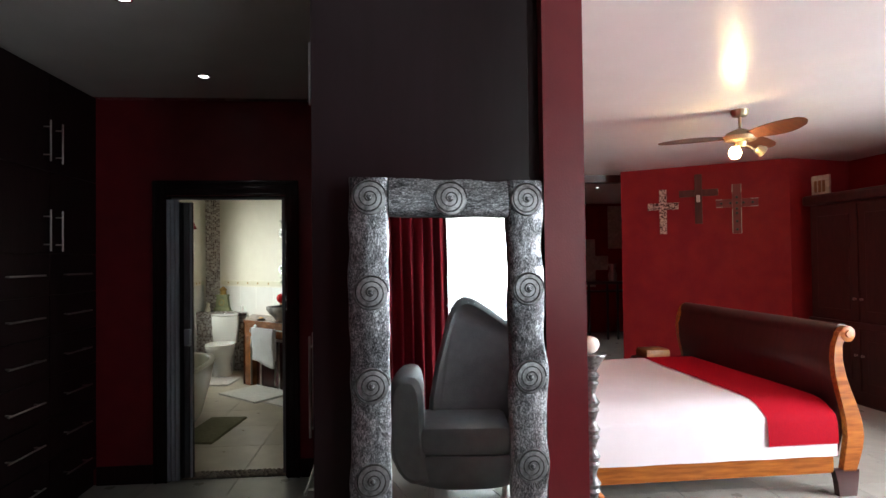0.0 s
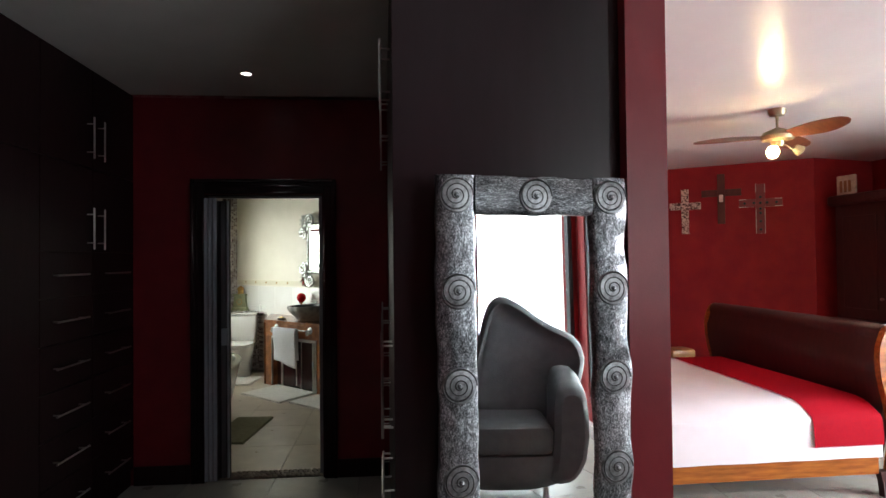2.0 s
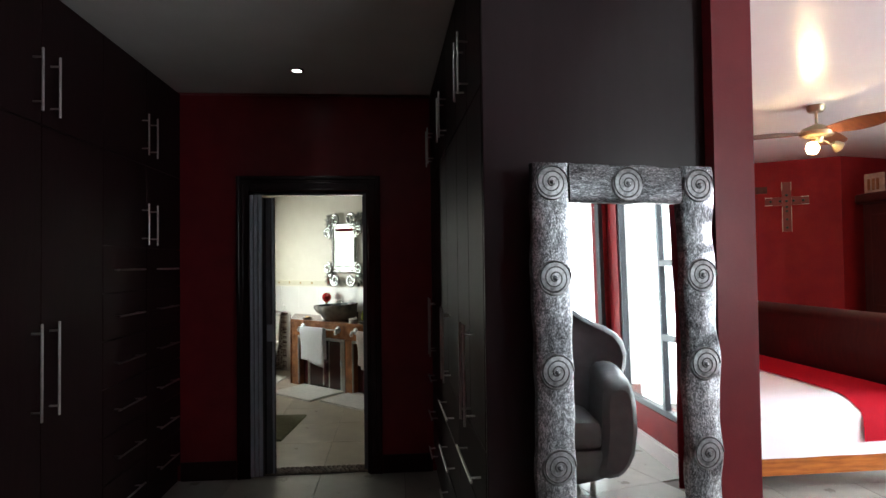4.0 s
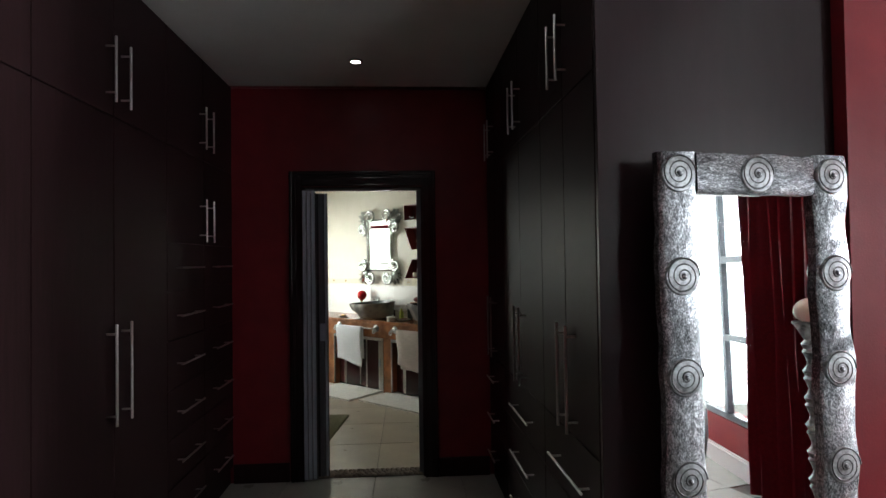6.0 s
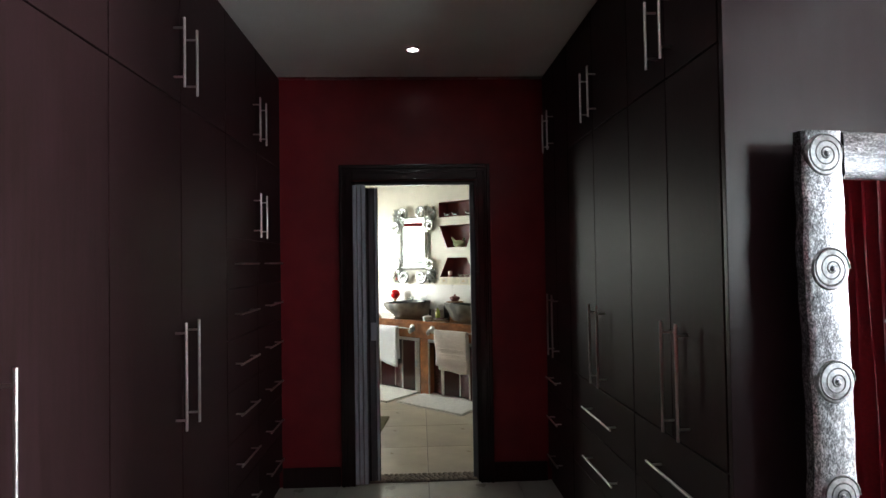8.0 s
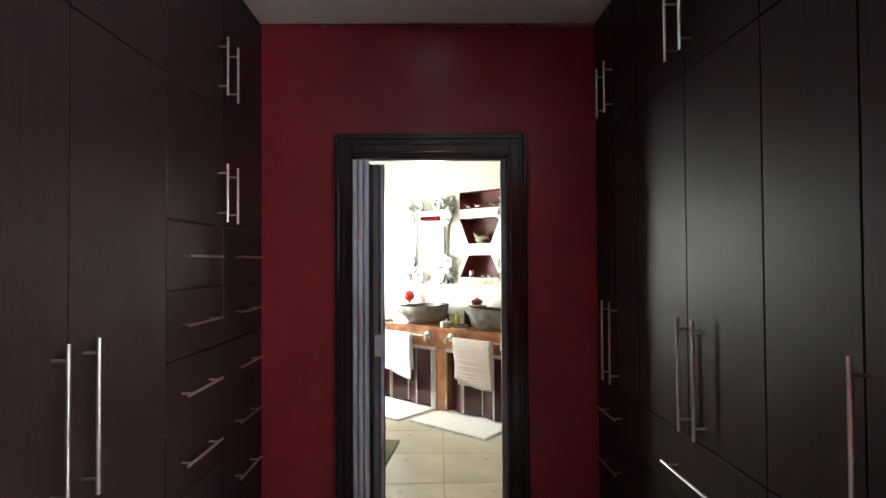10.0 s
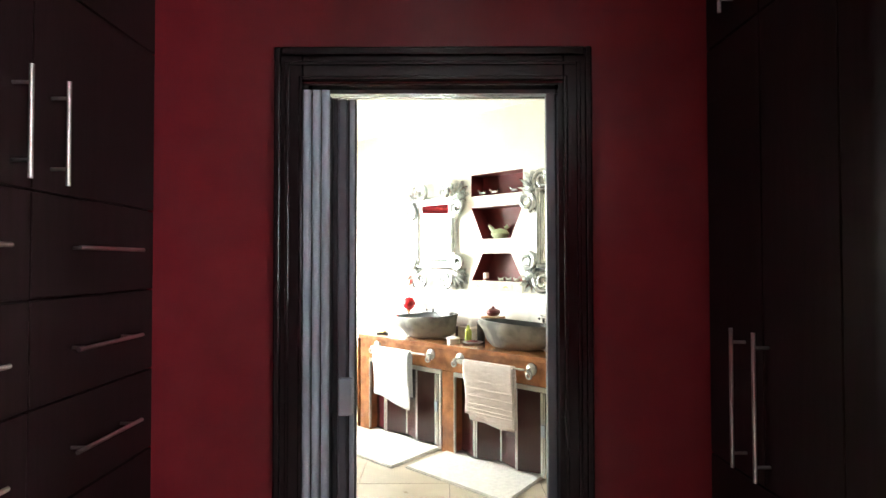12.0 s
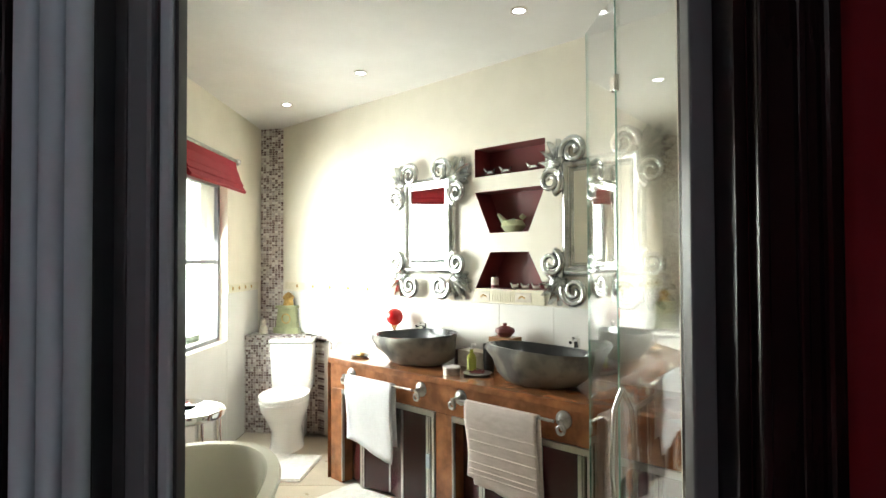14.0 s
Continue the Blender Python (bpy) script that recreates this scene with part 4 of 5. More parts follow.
# ---- armoire ----
def armoire():
    a = thing("armoire", pose(5.95, 1.95, 0, 0, 0, 2.0), "large dark mahogany armoire with panelled doors beside the red wall", "armoire")
    part("body", B(0.02, 0.62, -2.6, 0.0, 0.12, 2.12), "mahogany", a)
    part("plinth", B(0.04, 0.60, -2.58, -0.02, 0.0, 0.12), "mahogany", a)
    part("cornice", B(-0.05, 0.66, -2.65, 0.05, 2.12, 2.235, 0.03), "mahogany", a)
    part("ledge", B(-0.02, 0.02, -2.61, 0.01, 0.80, 0.86, 0.006), "mahogany", a)
    for i in range(4):
        y1 = -0.04 - i * 0.635
        y0 = y1 - 0.62
        for z0, z1 in ((0.88, 2.09), (0.15, 0.78)):
            d = part("door", B(0.0, 0.019, y0, y1, z0, z1, 0.003), "mahogany", a)
            bm = B(-0.012, -0.001, y0 + 0.09, y1 - 0.09, z0 + 0.10, z1 - 0.10, 0.008)
            part("raised_panel", bm, "mahogany", d)
            ky = y0 + 0.035 if i % 2 == 0 else y1 - 0.035
            kz = 1.10 if z0 > 0.5 else 0.52
            part("knob", lathe([(0, 0.03), (0.014, 0.026), (0.016, 0.016), (0.006, 0.008), (0.012, 0.0)], 16), "pewter", d, "small metal knob", smooth=True, m=pose(-0.001, ky, kz, 0, -90))
    return a


armoire()
pic = thing("carved_plaque", pose(6.02, 1.83, 2.237, 0, 0, -78), "small pale carved wall plaque standing above the dark armoire", "plaque")
part("panel", B(-0.11, 0.11, -0.02, 0.01, 0, 0.22, 0.006), "ivory", pic)
bm = bmesh.new()
for x in (-0.05, 0.0, 0.05):
    box(bm, x - 0.014, x + 0.014, -0.034, -0.021, 0.03, 0.16, 0.004)
part("carving", bm, "bamboo", pic)

# ---- passage beyond the bed ----
tbl = thing("console_table", pose(5.25, 6.6, 0), "dark wooden console table in the dim passage", "console table")
part("tabletop", B(-0.7, 0.7, -0.2, 0.2, 1.05, 1.10, 0.006), "mahogany", tbl)
for x in (-0.64, -0.5, -0.36, 0.0, 0.2, 0.64):
    part("leg", lathe([(0.02, 0), (0.03, 0.2), (0.018, 0.5), (0.03, 0.8), (0.02, 1.05)], 12), "black", tbl, smooth=True, m=pose(x, -0.16, 0))
part("shelf", B(-0.66, 0.66, -0.17, 0.17, 0.9, 0.93), "mahogany", tbl)
pc = thing("pale_cross", pose(5.28, 7.58, 0.95), "large pale cross on the dark passage wall", "cross")
part("upright", B(-0.14, 0.14, -0.03, 0, 0, 1.0), "ivory", pc)
part("crossbar", B(0.14, 0.42, -0.03, 0, 0.35, 0.65), "ivory", pc)
pp = thing("wall_artwork", pose(5.83, 7.58, 1.75), "plain pale panel on the dark passage wall", "panel")
part("board", B(-0.12, 0.3, -0.03, 0, 0, 0.9), "ivory", pp)
part("passage_beam", B(2.2, 4.36, 3.45, 3.6, 2.60, 2.699), "mahogany", kind="structure", label="dark beam across the passage")
gl = thing("glass_vase", pose(5.42, 6.6, 1.102), "clear glass vase on the dark console table", "vase")
part("bowl", lathe([(0, 0.0), (0.07, 0.0), (0.09, 0.12), (0.05, 0.24), (0.08, 0.34), (0.075, 0.34), (0.045, 0.24), (0.085, 0.12), (0, 0.01)], 20), "pewter", gl, smooth=True)
pk = thing("folded_throw", pose(4.30, 1.85, -0.0, 0, 0, 8), "tan folded throw on a dark chest behind the bed", "chest")
part("chest", B(-0.36, 0.0, 0, 0.36, 0, 0.44, 0.02), "mahogany", pk)
bm = B(-0.15, 0.15, -0.12, 0.12, 0, 0.10, 0.03)
part("throw", bm, "bamboo", pk, smooth=True, m=pose(-0.18, 0.18, 0.44))

rg = thing("bedside_rug", pose(4.35, -1.05, 0.0, 0, 0, 8.4), "dark red patterned rug with fringed edge on pale tiles", "rug")
part("cloth", B(-0.75, 0.9, -1.3, 0.0, 0.0, 0.012, 0.004), "rug_red", rg)
part("fringe", B(-0.77, -0.751, -1.3, 0.0, 0.0, 0.006), "ivory", rg)


# ---- armchair, curtains behind the walker ----
def armchair():
    """Tub armchair whose back rises to a peak at one side and sweeps down into the other arm. It faces local +y."""
    c = thing("armchair", pose(2.42, -4.38, 0, 0, 0, 22), "grey leather tub armchair with a tall lopsided back and chrome feet", "armchair")
    bm = bmesh.new()
    box(bm, -0.46, 0.19, -0.22, 0.35, 0.33, 0.50, 0.055)
    for v in bm.verts:
        if v.co.z > 0.40:
            v.co.z += 0.075 * math.cos((v.co.x + 0.135) * 3.4) * math.cos((v.co.y - 0.06) * 3.2)
    part("seat_cushion", bm, "leather", c, smooth=True)
    bm = bmesh.new()
    rings = []
    for z, w, d in ((0.075, 0.20, 0.14), (0.085, 0.30, 0.22), (0.12, 0.39, 0.29), (0.19, 0.45, 0.335), (0.28, 0.475, 0.35), (0.335, 0.47, 0.34)):
        rings.append([bm.verts.new((-0.12 + w * math.copysign(abs(math.cos(a)) ** 0.7, math.cos(a)), 0.02 + d * math.copysign(abs(math.sin(a)) ** 0.7, math.sin(a)), z)) for a in (2 * math.pi * k / 40 for k in range(40))])
    for p, q in zip(rings, rings[1:]):
        for k in range(40):
            bm.faces.new((p[k], p[(k + 1) % 40], q[(k + 1) % 40], q[k]))
    bm.faces.new(rings[0][::-1])
    bm.faces.new(rings[-1])
    part("seat_shell", bm, "leather", c, "rounded leather shell", smooth=True)

    def tube(rows, nm):
        bm = bmesh.new()
        rings = []
        for cx, y, w, low, top in rows:
            ring = []
            for k in range(20):
                a = 2 * math.pi * k / 20
                ca, sa = math.cos(a), math.sin(a)
                z = (low + top) / 2 + (top - low) / 2 * math.copysign(abs(sa) ** 0.55, sa)
                tuck = 0.10 * max(0.0, (0.42 - z) / 0.3) ** 1.6
                ring.append(bm.verts.new((cx + w * math.copysign(abs(ca) ** 0.6, ca) + (tuck if cx < -0.1 else -tuck), y, z)))
            rings.append(ring)
        for p, q in zip(rings, rings[1:]):
            for k in range(20):
                bm.faces.new((p[k], p[(k + 1) % 20], q[(k + 1) % 20], q[k]))
        bm.faces.new(rings[0])
        bm.faces.new(rings[-1][::-1])
        part(nm, bm, "leather", c, smooth=True)

    tube([(-0.50, -0.34, 0.06, 0.25, 0.80), (-0.52, -0.28, 0.10, 0.20, 0.86), (-0.525, 0.0, 0.115, 0.14, 0.875), (-0.515, 0.22, 0.125, 0.14, 0.87), (-0.510, 0.32, 0.12, 0.15, 0.86), (-0.510, 0.36, 0.085, 0.19, 0.82)], "arm")
    tube([(0.33, -0.34, 0.06, 0.25, 0.82), (0.33, -0.28, 0.11, 0.20, 0.86), (0.325, 0.0, 0.12, 0.14, 0.845), (0.315, 0.22, 0.12, 0.14, 0.80), (0.305, 0.32, 0.115, 0.15, 0.77), (0.305, 0.36, 0.075, 0.19, 0.73)], "arm")
    outline = [(-0.40, 0.25), (-0.38, 0.60), (-0.33, 0.86), (-0.275, 1.05), (-0.235, 1.20), (-0.20, 1.29), (-0.155, 1.345), (-0.10, 1.37), (-0.04, 1.36), (0.03, 1.32), (0.11, 1.265), (0.20, 1.195), (0.30, 1.135), (0.38, 1.10), (0.45, 1.055), (0.495, 0.99), (0.515, 0.90), (0.50, 0.80), (0.44, 0.60), (0.38, 0.25)]
    bm = bmesh.new()
    loops = []
    mx, mz = 0.02, 0.75
    for y, k in ((-0.195, 0.84), (-0.175, 0.91), (-0.19, 0.965), (-0.225, 0.995), (-0.27, 1.0), (-0.32, 0.985), (-0.35, 0.93), (-0.36, 0.86)):
        loops.append([bm.verts.new((mx + (x - mx) * k, y - 0.10 * max(0, z - 0.45) + 0.28 * max(0.0, abs(x - mx) - 0.2), mz + (z - mz) * k)) for x, z in outline])
    for p, q in zip(loops, loops[1:]):
        for k in range(len(outline)):
            j = (k + 1) % len(outline)
            bm.faces.new((p[k], p[j], q[j], q[k]))
    bm.faces.new(loops[0][::-1])
    bm.faces.new(loops[-1])
    part("backrest", bm, "leather", c, smooth=True)
    for x, y in ((-0.36, 0.2), (0.14, 0.2), (-0.33, -0.2), (0.12, -0.2)):
        part("foot", lathe([(0, 0), (0.022, 0), (0.018, 0.11), (0, 0.11)], 14), "chrome", c, "chrome foot", smooth=True, m=pose(x, y, 0))
    return c


armchair()


def curtain(x0, x1, y, h, label, m=None, folds=9):
    c = thing("curtain", m or pose(x0, y, 0.03), label, "curtain", "bedroom curtains")
    bm = bmesh.new()
    n = folds * 8
    w = x1 - x0
    rows = []
    for k in range(9):
        z = h * k / 8
        amp = 0.035 + 0.02 * (1 - k / 8)
        rows.append([bm.verts.new((w * i / n, amp * math.sin(2 * math.pi * i / 8 + 0.5 * math.sin(i * 0.7)) + 0.01 * math.sin(k + i), z)) for i in range(n + 1)])
    for p, q in zip(rows, rows[1:]):
        for i in range(n):
            bm.faces.new((p[i], p[i + 1], q[i + 1], q[i]))
    part("cloth", bm, "curtain", c, smooth=True)
    return c


curtain(1.75, 2.63, -5.53, 2.55, "long deep red curtain beside the tall bright window", folds=9)
curtain(0, 0.88, 0, 2.55, "long deep red curtain at the end of the bay window", m=BAY @ pose(1.83, 0.09, 0.03), folds=8)


# ---- vanity ----
TOPZ = 0.82
vt = tagged(part("vanity_worktop", prism([(-0.72, 3.30), van(2.0, 0.55), van(2.0, 0.004), van(-1.50, 0.004)], 0.785, TOPZ, bevel=0.006), "counter"), "orange brown polished wooden worktop carrying two stone basins", "worktop")


def vanity():
    v = thing("vanity_unit", VM, "orange brown wooden vanity with maroon folding doors and silver strips", "vanity")
    F = -0.545  # front, local y
    part("apron", B(-0.84, 2.0, F, F + 0.03, 0.625, 0.784, 0.003), "counter", v, "wooden apron")
    part("post", B(-0.84, -0.715, F + 0.002, F + 0.12, 0, 0.624, 0.003), "counter", v)
    part("post", B(0.158, 0.284, F + 0.002, F + 0.12, 0, 0.624, 0.003), "counter", v)
    part("post", B(1.14, 1.26, F + 0.002, F + 0.12, 0, 0.624, 0.003), "counter", v)
    part("plinth", B(-0.715, 2.0, F + 0.09, F + 0.12, 0, 0.05), "black", v)
    part("back_panel", B(-0.6, 2.0, -0.10, -0.08, 0.02, 0.7), "black", v)
    for u0, u1 in ((-0.712, 0.155), (0.287, 1.137), (1.263, 1.98)):
        bm = B(u0, u1, F - 0.004, F + 0.012, 0.592, 0.622)
        box(bm, u1 - 0.022, u1 - 0.002, F - 0.004, F + 0.012, 0.02, 0.591)
        box(bm, u0 + 0.002, u0 + 0.014, F - 0.004, F + 0.012, 0.02, 0.591)
        part("silver_frame", bm, "steel", v, "thin silver frame")
        n = 4
        w = (u1 - u0 - 0.09) / n
        for i in range(n):
            a, b = u0 + 0.016 + i * w, u0 + 0.016 + (i + 1) * w
            ya, yb = (F + 0.005, F + 0.075) if i % 2 else (F + 0.075, F + 0.005)
            bm = prism([(a, ya), (b, yb), (b, yb + 0.016), (a, ya + 0.016)], 0.03, 0.585)
            part("folding_panel", bm, "maroon", v, "glossy maroon panel")
            bm = prism([(b - 0.016, yb - 0.004), (b + 0.001, yb - 0.004), (b + 0.001, yb - 0.0005), (b - 0.016, yb - 0.0005)], 0.03, 0.585)
            part("silver_strip", bm, "steel", v)
            if i == 1:
                bm = prism([(a + 0.006, ya - 0.002), (a + 0.018, ya - 0.004), (a + 0.018, ya + 0.002), (a + 0.006, ya + 0.002)], 0.03, 0.585)
                part("silver_strip", bm, "steel", v)
        bm = B(u1 - 0.072, u1 - 0.052, F + 0.0, F + 0.014, 0.03, 0.585)
        box(bm, u1 - 0.046, u1 - 0.038, F + 0.0, F + 0.014, 0.03, 0.585)
        part("silver_strip", bm, "steel", v)
        part("magnet_catch", B(u1 - 0.06, u1 - 0.03, F - 0.016, F - 0.003, 0.30, 0.38, 0.003), "alu", v)
    return v


vanity()
side = tagged(part("vanity_side_panel", prism([(-0.722, 3.305), (-0.745, 3.44), (-0.70, 3.42), (-0.69, 3.33)], 0, 0.784), "counter"), "orange brown wooden end of the vanity", "panel")


def rail(u0, u1):
    r = thing("towel_rail", pose(VP.x, VP.y, 0, 0, 0, VROT), "pewter towel rail with scrolled ends on the wooden vanity", "towel rail", "towel rails")
    y, z = -0.60, 0.735
    part("bar", sweep(bmesh.new(), [(u0 + 0.02, y, z), (u1 - 0.02, y, z)], 0.007, 12), "pewter", r, smooth=True)
    for u, s in ((u0, -1), (u1, 1)):
        part("rosette", lathe([(0, 0.016), (0.018, 0.014), (0.026, 0.008), (0.040, 0.006), (0.043, 0.0)], 24), "pewter", r, smooth=True, m=pose(u, -0.546, z, 90))
        part("arm", sweep(bmesh.new(), [(u, -0.55, z), (u, -0.58, z), (u + s * 0.004, -0.60, z)], 0.010, 12), "pewter", r, smooth=True)
        pts = []
        for i in range(26):
            t = i / 25
            a = s * (math.pi * 0.5 - t * 2.6 * math.pi)
            rr = 0.030 * (1 - 0.72 * t)
            pts.append((u + s * 0.016 + rr * math.cos(a) * 0.9, y - 0.004, z - 0.030 + rr * math.sin(a) * s))
        part("scroll", sweep(bmesh.new(), pts, lambda t: 0.0085 * (1 - 0.35 * t), 8), "pewter", r, smooth=True)
    return r


rail(-0.605, 0.047)
rail(0.354, 0.995)


def towel(u0, u1, drop_front, drop_back, material, label, seed):
    t = thing("hand_towel", pose(VP.x, VP.y, 0, 0, 0, VROT), label, "towel")
    bm = bmesh.new()
    y, z = -0.60, 0.735
    prof = [(y + 0.016, z - drop_back * k / 6) for k in range(6, 0, -1)]
    prof += [(y + 0.013 * math.cos(radians(a)), z + 0.013 * math.sin(radians(a))) for a in (0, 45, 90, 135, 180)]
    prof += [(y - 0.016 - 0.006 * math.sin(k * 0.6), z - drop_front * k / 12) for k in range(1, 13)]
    n = 22
    rows = []
    for i in range(n + 1):
        s = i / n
        row = []
        for j, (yy, zz) in enumerate(prof):
            d = max(0, (z - zz)) / drop_front
            wav = 0.005 * d * math.sin(s * 11 + seed + 1.2 * zz) + 0.008 * noise.noise(Vector((s * 5, zz * 5, seed)))
            u = u0 + (u1 - u0) * (0.5 + 0.05 * d + (s - 0.5) * (1 - 0.03 * d + 0.006 * math.sin(zz * 20)))
            if yy < y:
                row.append(bm.verts.new((u, yy - abs(wav) - 0.003, zz + (0.018 * math.sin(s * 4 + seed) - 0.035 * s) * d)))
            else:
                row.append(bm.verts.new((u, min(yy + 0.3 * wav, y + 0.03), zz)))
        rows.append(row)
    for p, q in zip(rows, rows[1:]):
        for k in range(len(prof) - 1):
            bm.faces.new((p[k], p[k + 1], q[k + 1], q[k]))
    ob = part("cloth", bm, material, t, smooth=True)
    mod = ob.modifiers.new("thick", "SOLIDIFY")
    mod.thickness, mod.offset = 0.005, 0
    if seed == 2:
        bm = bmesh.new()
        for zz in (0.385, 0.41, 0.445, 0.50, 0.555, 0.61):
            box(bm, u0 + 0.038, u1 + 0.004, y - 0.031, y - 0.024, zz, zz + 0.005)
        part("woven_band", bm, material, t)
    return t


towel(-0.575, -0.135, 0.40, 0.36, "towel_white", "plain white hand towel hung over a scrolled pewter rail", 1)
towel(0.445, 0.89, 0.38, 0.42, "towel_beige", "beige hand towel with woven bands over a pewter rail", 2)


def basin(u, off, w, d, label, seed, tilt=0):
    m = VM @ pose(u, -off, TOPZ, 0, 0, tilt)
    b = thing("stone_basin", m, label, "basin", "stone basins")
    bm = bmesh.new()
    prof = [(0.46, 0.0), (0.64, 0.012), (0.80, 0.05), (0.93, 0.11), (1.0, 0.165), (0.985, 0.190), (0.94, 0.190), (0.90, 0.172), (0.80, 0.11), (0.6, 0.06), (0.3, 0.045)]
    rings = []
    for r, z in prof:
        ring = []
        for k in range(48):
            a = 2 * math.pi * k / 48
            outer = prof.index((r, z)) < 6
            nn = 1 + (0.17 if outer else 0.02) * noise.noise(Vector((math.cos(a) * 1.3 + seed, math.sin(a) * 1.3, z * 9))) + 0.03 * math.cos(2 * a + seed)
            ring.append(bm.verts.new((w / 2 * r * nn * math.cos(a), d / 2 * r * nn * math.sin(a), z + (0.020 * math.sin(a + seed) if z > 0.1 else 0))))
        rings.append(ring)
    for p, q in zip(rings, rings[1:]):
        for k in range(48):
            bm.faces.new((p[k], p[(k + 1) % 48], q[(k + 1) % 48], q[k]))
    bm.faces.new(rings[0][::-1])
    bm.faces.new(rings[-1])
    ob = part("bowl", bm, "stone", b, "rough grey stone outside", smooth=True)
    ob.data.materials.append(M["stone_in"])
    for p in ob.data.polygons:
        if p.index >= 48 * 5:
            p.material_index = 1
    ob.data.set_sharp_from_angle(angle=radians(60))
    return b


basin(-0.26, 0.30, 0.68, 0.44, "rough grey river stone basin on the wooden worktop", 1)
basin(0.70, 0.30, 0.60, 0.44, "larger rough grey river stone basin on the wooden worktop", 4)


def tap(u, off, z0, ang):
    t = thing("wall_tap", VM @ pose(u, -off, z0, 0, 0, ang), "small chrome mixer tap above a stone basin", "tap", "taps")
    part("body", sweep(bmesh.new(), [(0, 0, 0), (0, 0, 0.05)], 0.018, 16), "chrome", t, smooth=True)
    part("spout", sweep(bmesh.new(), [(0, 0, 0.035), (0, -0.05, 0.045), (0, -0.10, 0.038)], lambda s: 0.011 - 0.002 * s, 12), "chrome", t, smooth=True)
    part("lever", B(-0.008, 0.008, -0.06, 0.01, 0.055, 0.063, 0.002), "chrome", t)
    return t


tap(-0.38, 0.09, 1.0, 10)
tap(0.80, 0.09, 1.0, 10)


def ornate_mirror(u0, label):
    """Carved silver frame: a moulded ring with a scroll and leaf fan at each corner."""
    W2, HH = 0.77, 0.96
    m = thing("carved_mirror", VM @ pose(u0, -0.004, 1.215), label, "mirror", "carved silver mirrors")
    gx0, gx1, gz0, gz1 = 0.215, 0.555, 0.245, 0.765
    part("mirror_glass", B(gx0, gx1, -0.020, -0.014, gz0, gz1), "mirror", m)
    part("backing", B(gx0 - 0.03, gx1 + 0.03, -0.012, 0.0, gz0 - 0.03, gz1 + 0.03), "silver_dark", m)
    # moulded ring
    prof = [(-0.006, 0.012), (0.0, 0.026), (0.012, 0.030), (0.020, 0.024), (0.030, 0.038), (0.046, 0.045), (0.062, 0.038), (0.072, 0.020), (0.078, 0.004), (0.0, 0.004)]
    bm = bmesh.new()
    cor = [(gx0, gz0, -1, -1), (gx1, gz0, 1, -1), (gx1, gz1, 1, 1), (gx0, gz1, -1, 1)]
    rings = [[bm.verts.new((x + sx * o, -dp, z + sz * o)) for o, dp in prof] for x, z, sx, sz in cor]
    for i in range(4):
        p, q = rings[i], rings[(i + 1) % 4]
        for k in range(len(prof)):
            j = (k + 1) % len(prof)
            bm.faces.new((p[k], p[j], q[j], q[k]))
    part("moulding", bm, "silver_leaf", m, smooth=True)
    for cx, cz, sx, sz in ((0, 0, 1, 1), (W2, 0, -1, 1), (W2, HH, -1, -1), (0, HH, 1, -1)):
        def P(a, b2):
            return (cx + sx * a, cz + sz * b2)
        # two scrolls: one along the top or bottom, one down the side
        for (ax, az, r0, flip) in ((0.235, 0.085, 0.082, 1), (0.085, 0.245, 0.076, -1)):
            pts = []
            x0, z0 = P(ax, az)
            for i in range(44):
                t = i / 43
                a = t * 3.4 * math.pi + (math.pi * (0.9 if flip > 0 else -0.4))
                rr = r0 * (1 - 0.80 * t)
                dx, dz = rr * math.cos(a), rr * math.sin(a)
                pts.append((x0 + sx * dx, -0.045 - 0.012 * t, z0 + sz * dz * (1 if flip > 0 else -1)))
            part("scroll", sweep(bmesh.new(), pts, lambda t: 0.022 * (1 - 0.5 * t), 10), "silver_leaf", m, smooth=True)
        # leaf fan towards the corner
        bx, bz = 0.155, 0.160
        for k in range(6):
            ang = radians(180 + 2 + k * 17.0)
            ln = (0.135, 0.165, 0.185, 0.185, 0.165, 0.135)[k]
            x0, z0 = P(bx, bz)
            bm = bmesh.new()
            rows = []
            for i in range(9):
                t = i / 8
                wd = 0.027 * math.sin(math.pi * (0.12 + 0.80 * t)) + 0.002
                bend = 0.18 * (k - 2.5) / 2.5 * t
                dx, dz = math.cos(ang + bend) * ln * t, math.sin(ang + bend) * ln * t
                px, pz = -math.sin(ang + bend), math.cos(ang + bend)
                hgt = 0.028 + 0.020 * math.sin(math.pi * t)
                row = []
                for s, dd in ((-1, 0.004), (-0.6, hgt * 0.8), (0, hgt + 0.010), (0.6, hgt * 0.8), (1, 0.004)):
                    row.append(bm.verts.new((x0 + sx * (dx + s * wd * px), -dd, z0 + sz * (dz + s * wd * pz))))
                rows.append(row)
            for p, q in zip(rows, rows[1:]):
                for j in range(4):
                    bm.faces.new((p[j], p[j + 1], q[j + 1], q[j]))
            bm.faces.new(rows[0])
            bm.faces.new(rows[-1][::-1])
            part("leaf", bm, "silver_leaf", m, smooth=True)
    return m


ornate_mirror(-0.80, "carved silver mirror with scrolled corners above the first stone basin")
ornate_mirror(0.53, "carved silver mirror with scrolled corners beside the glass screen")

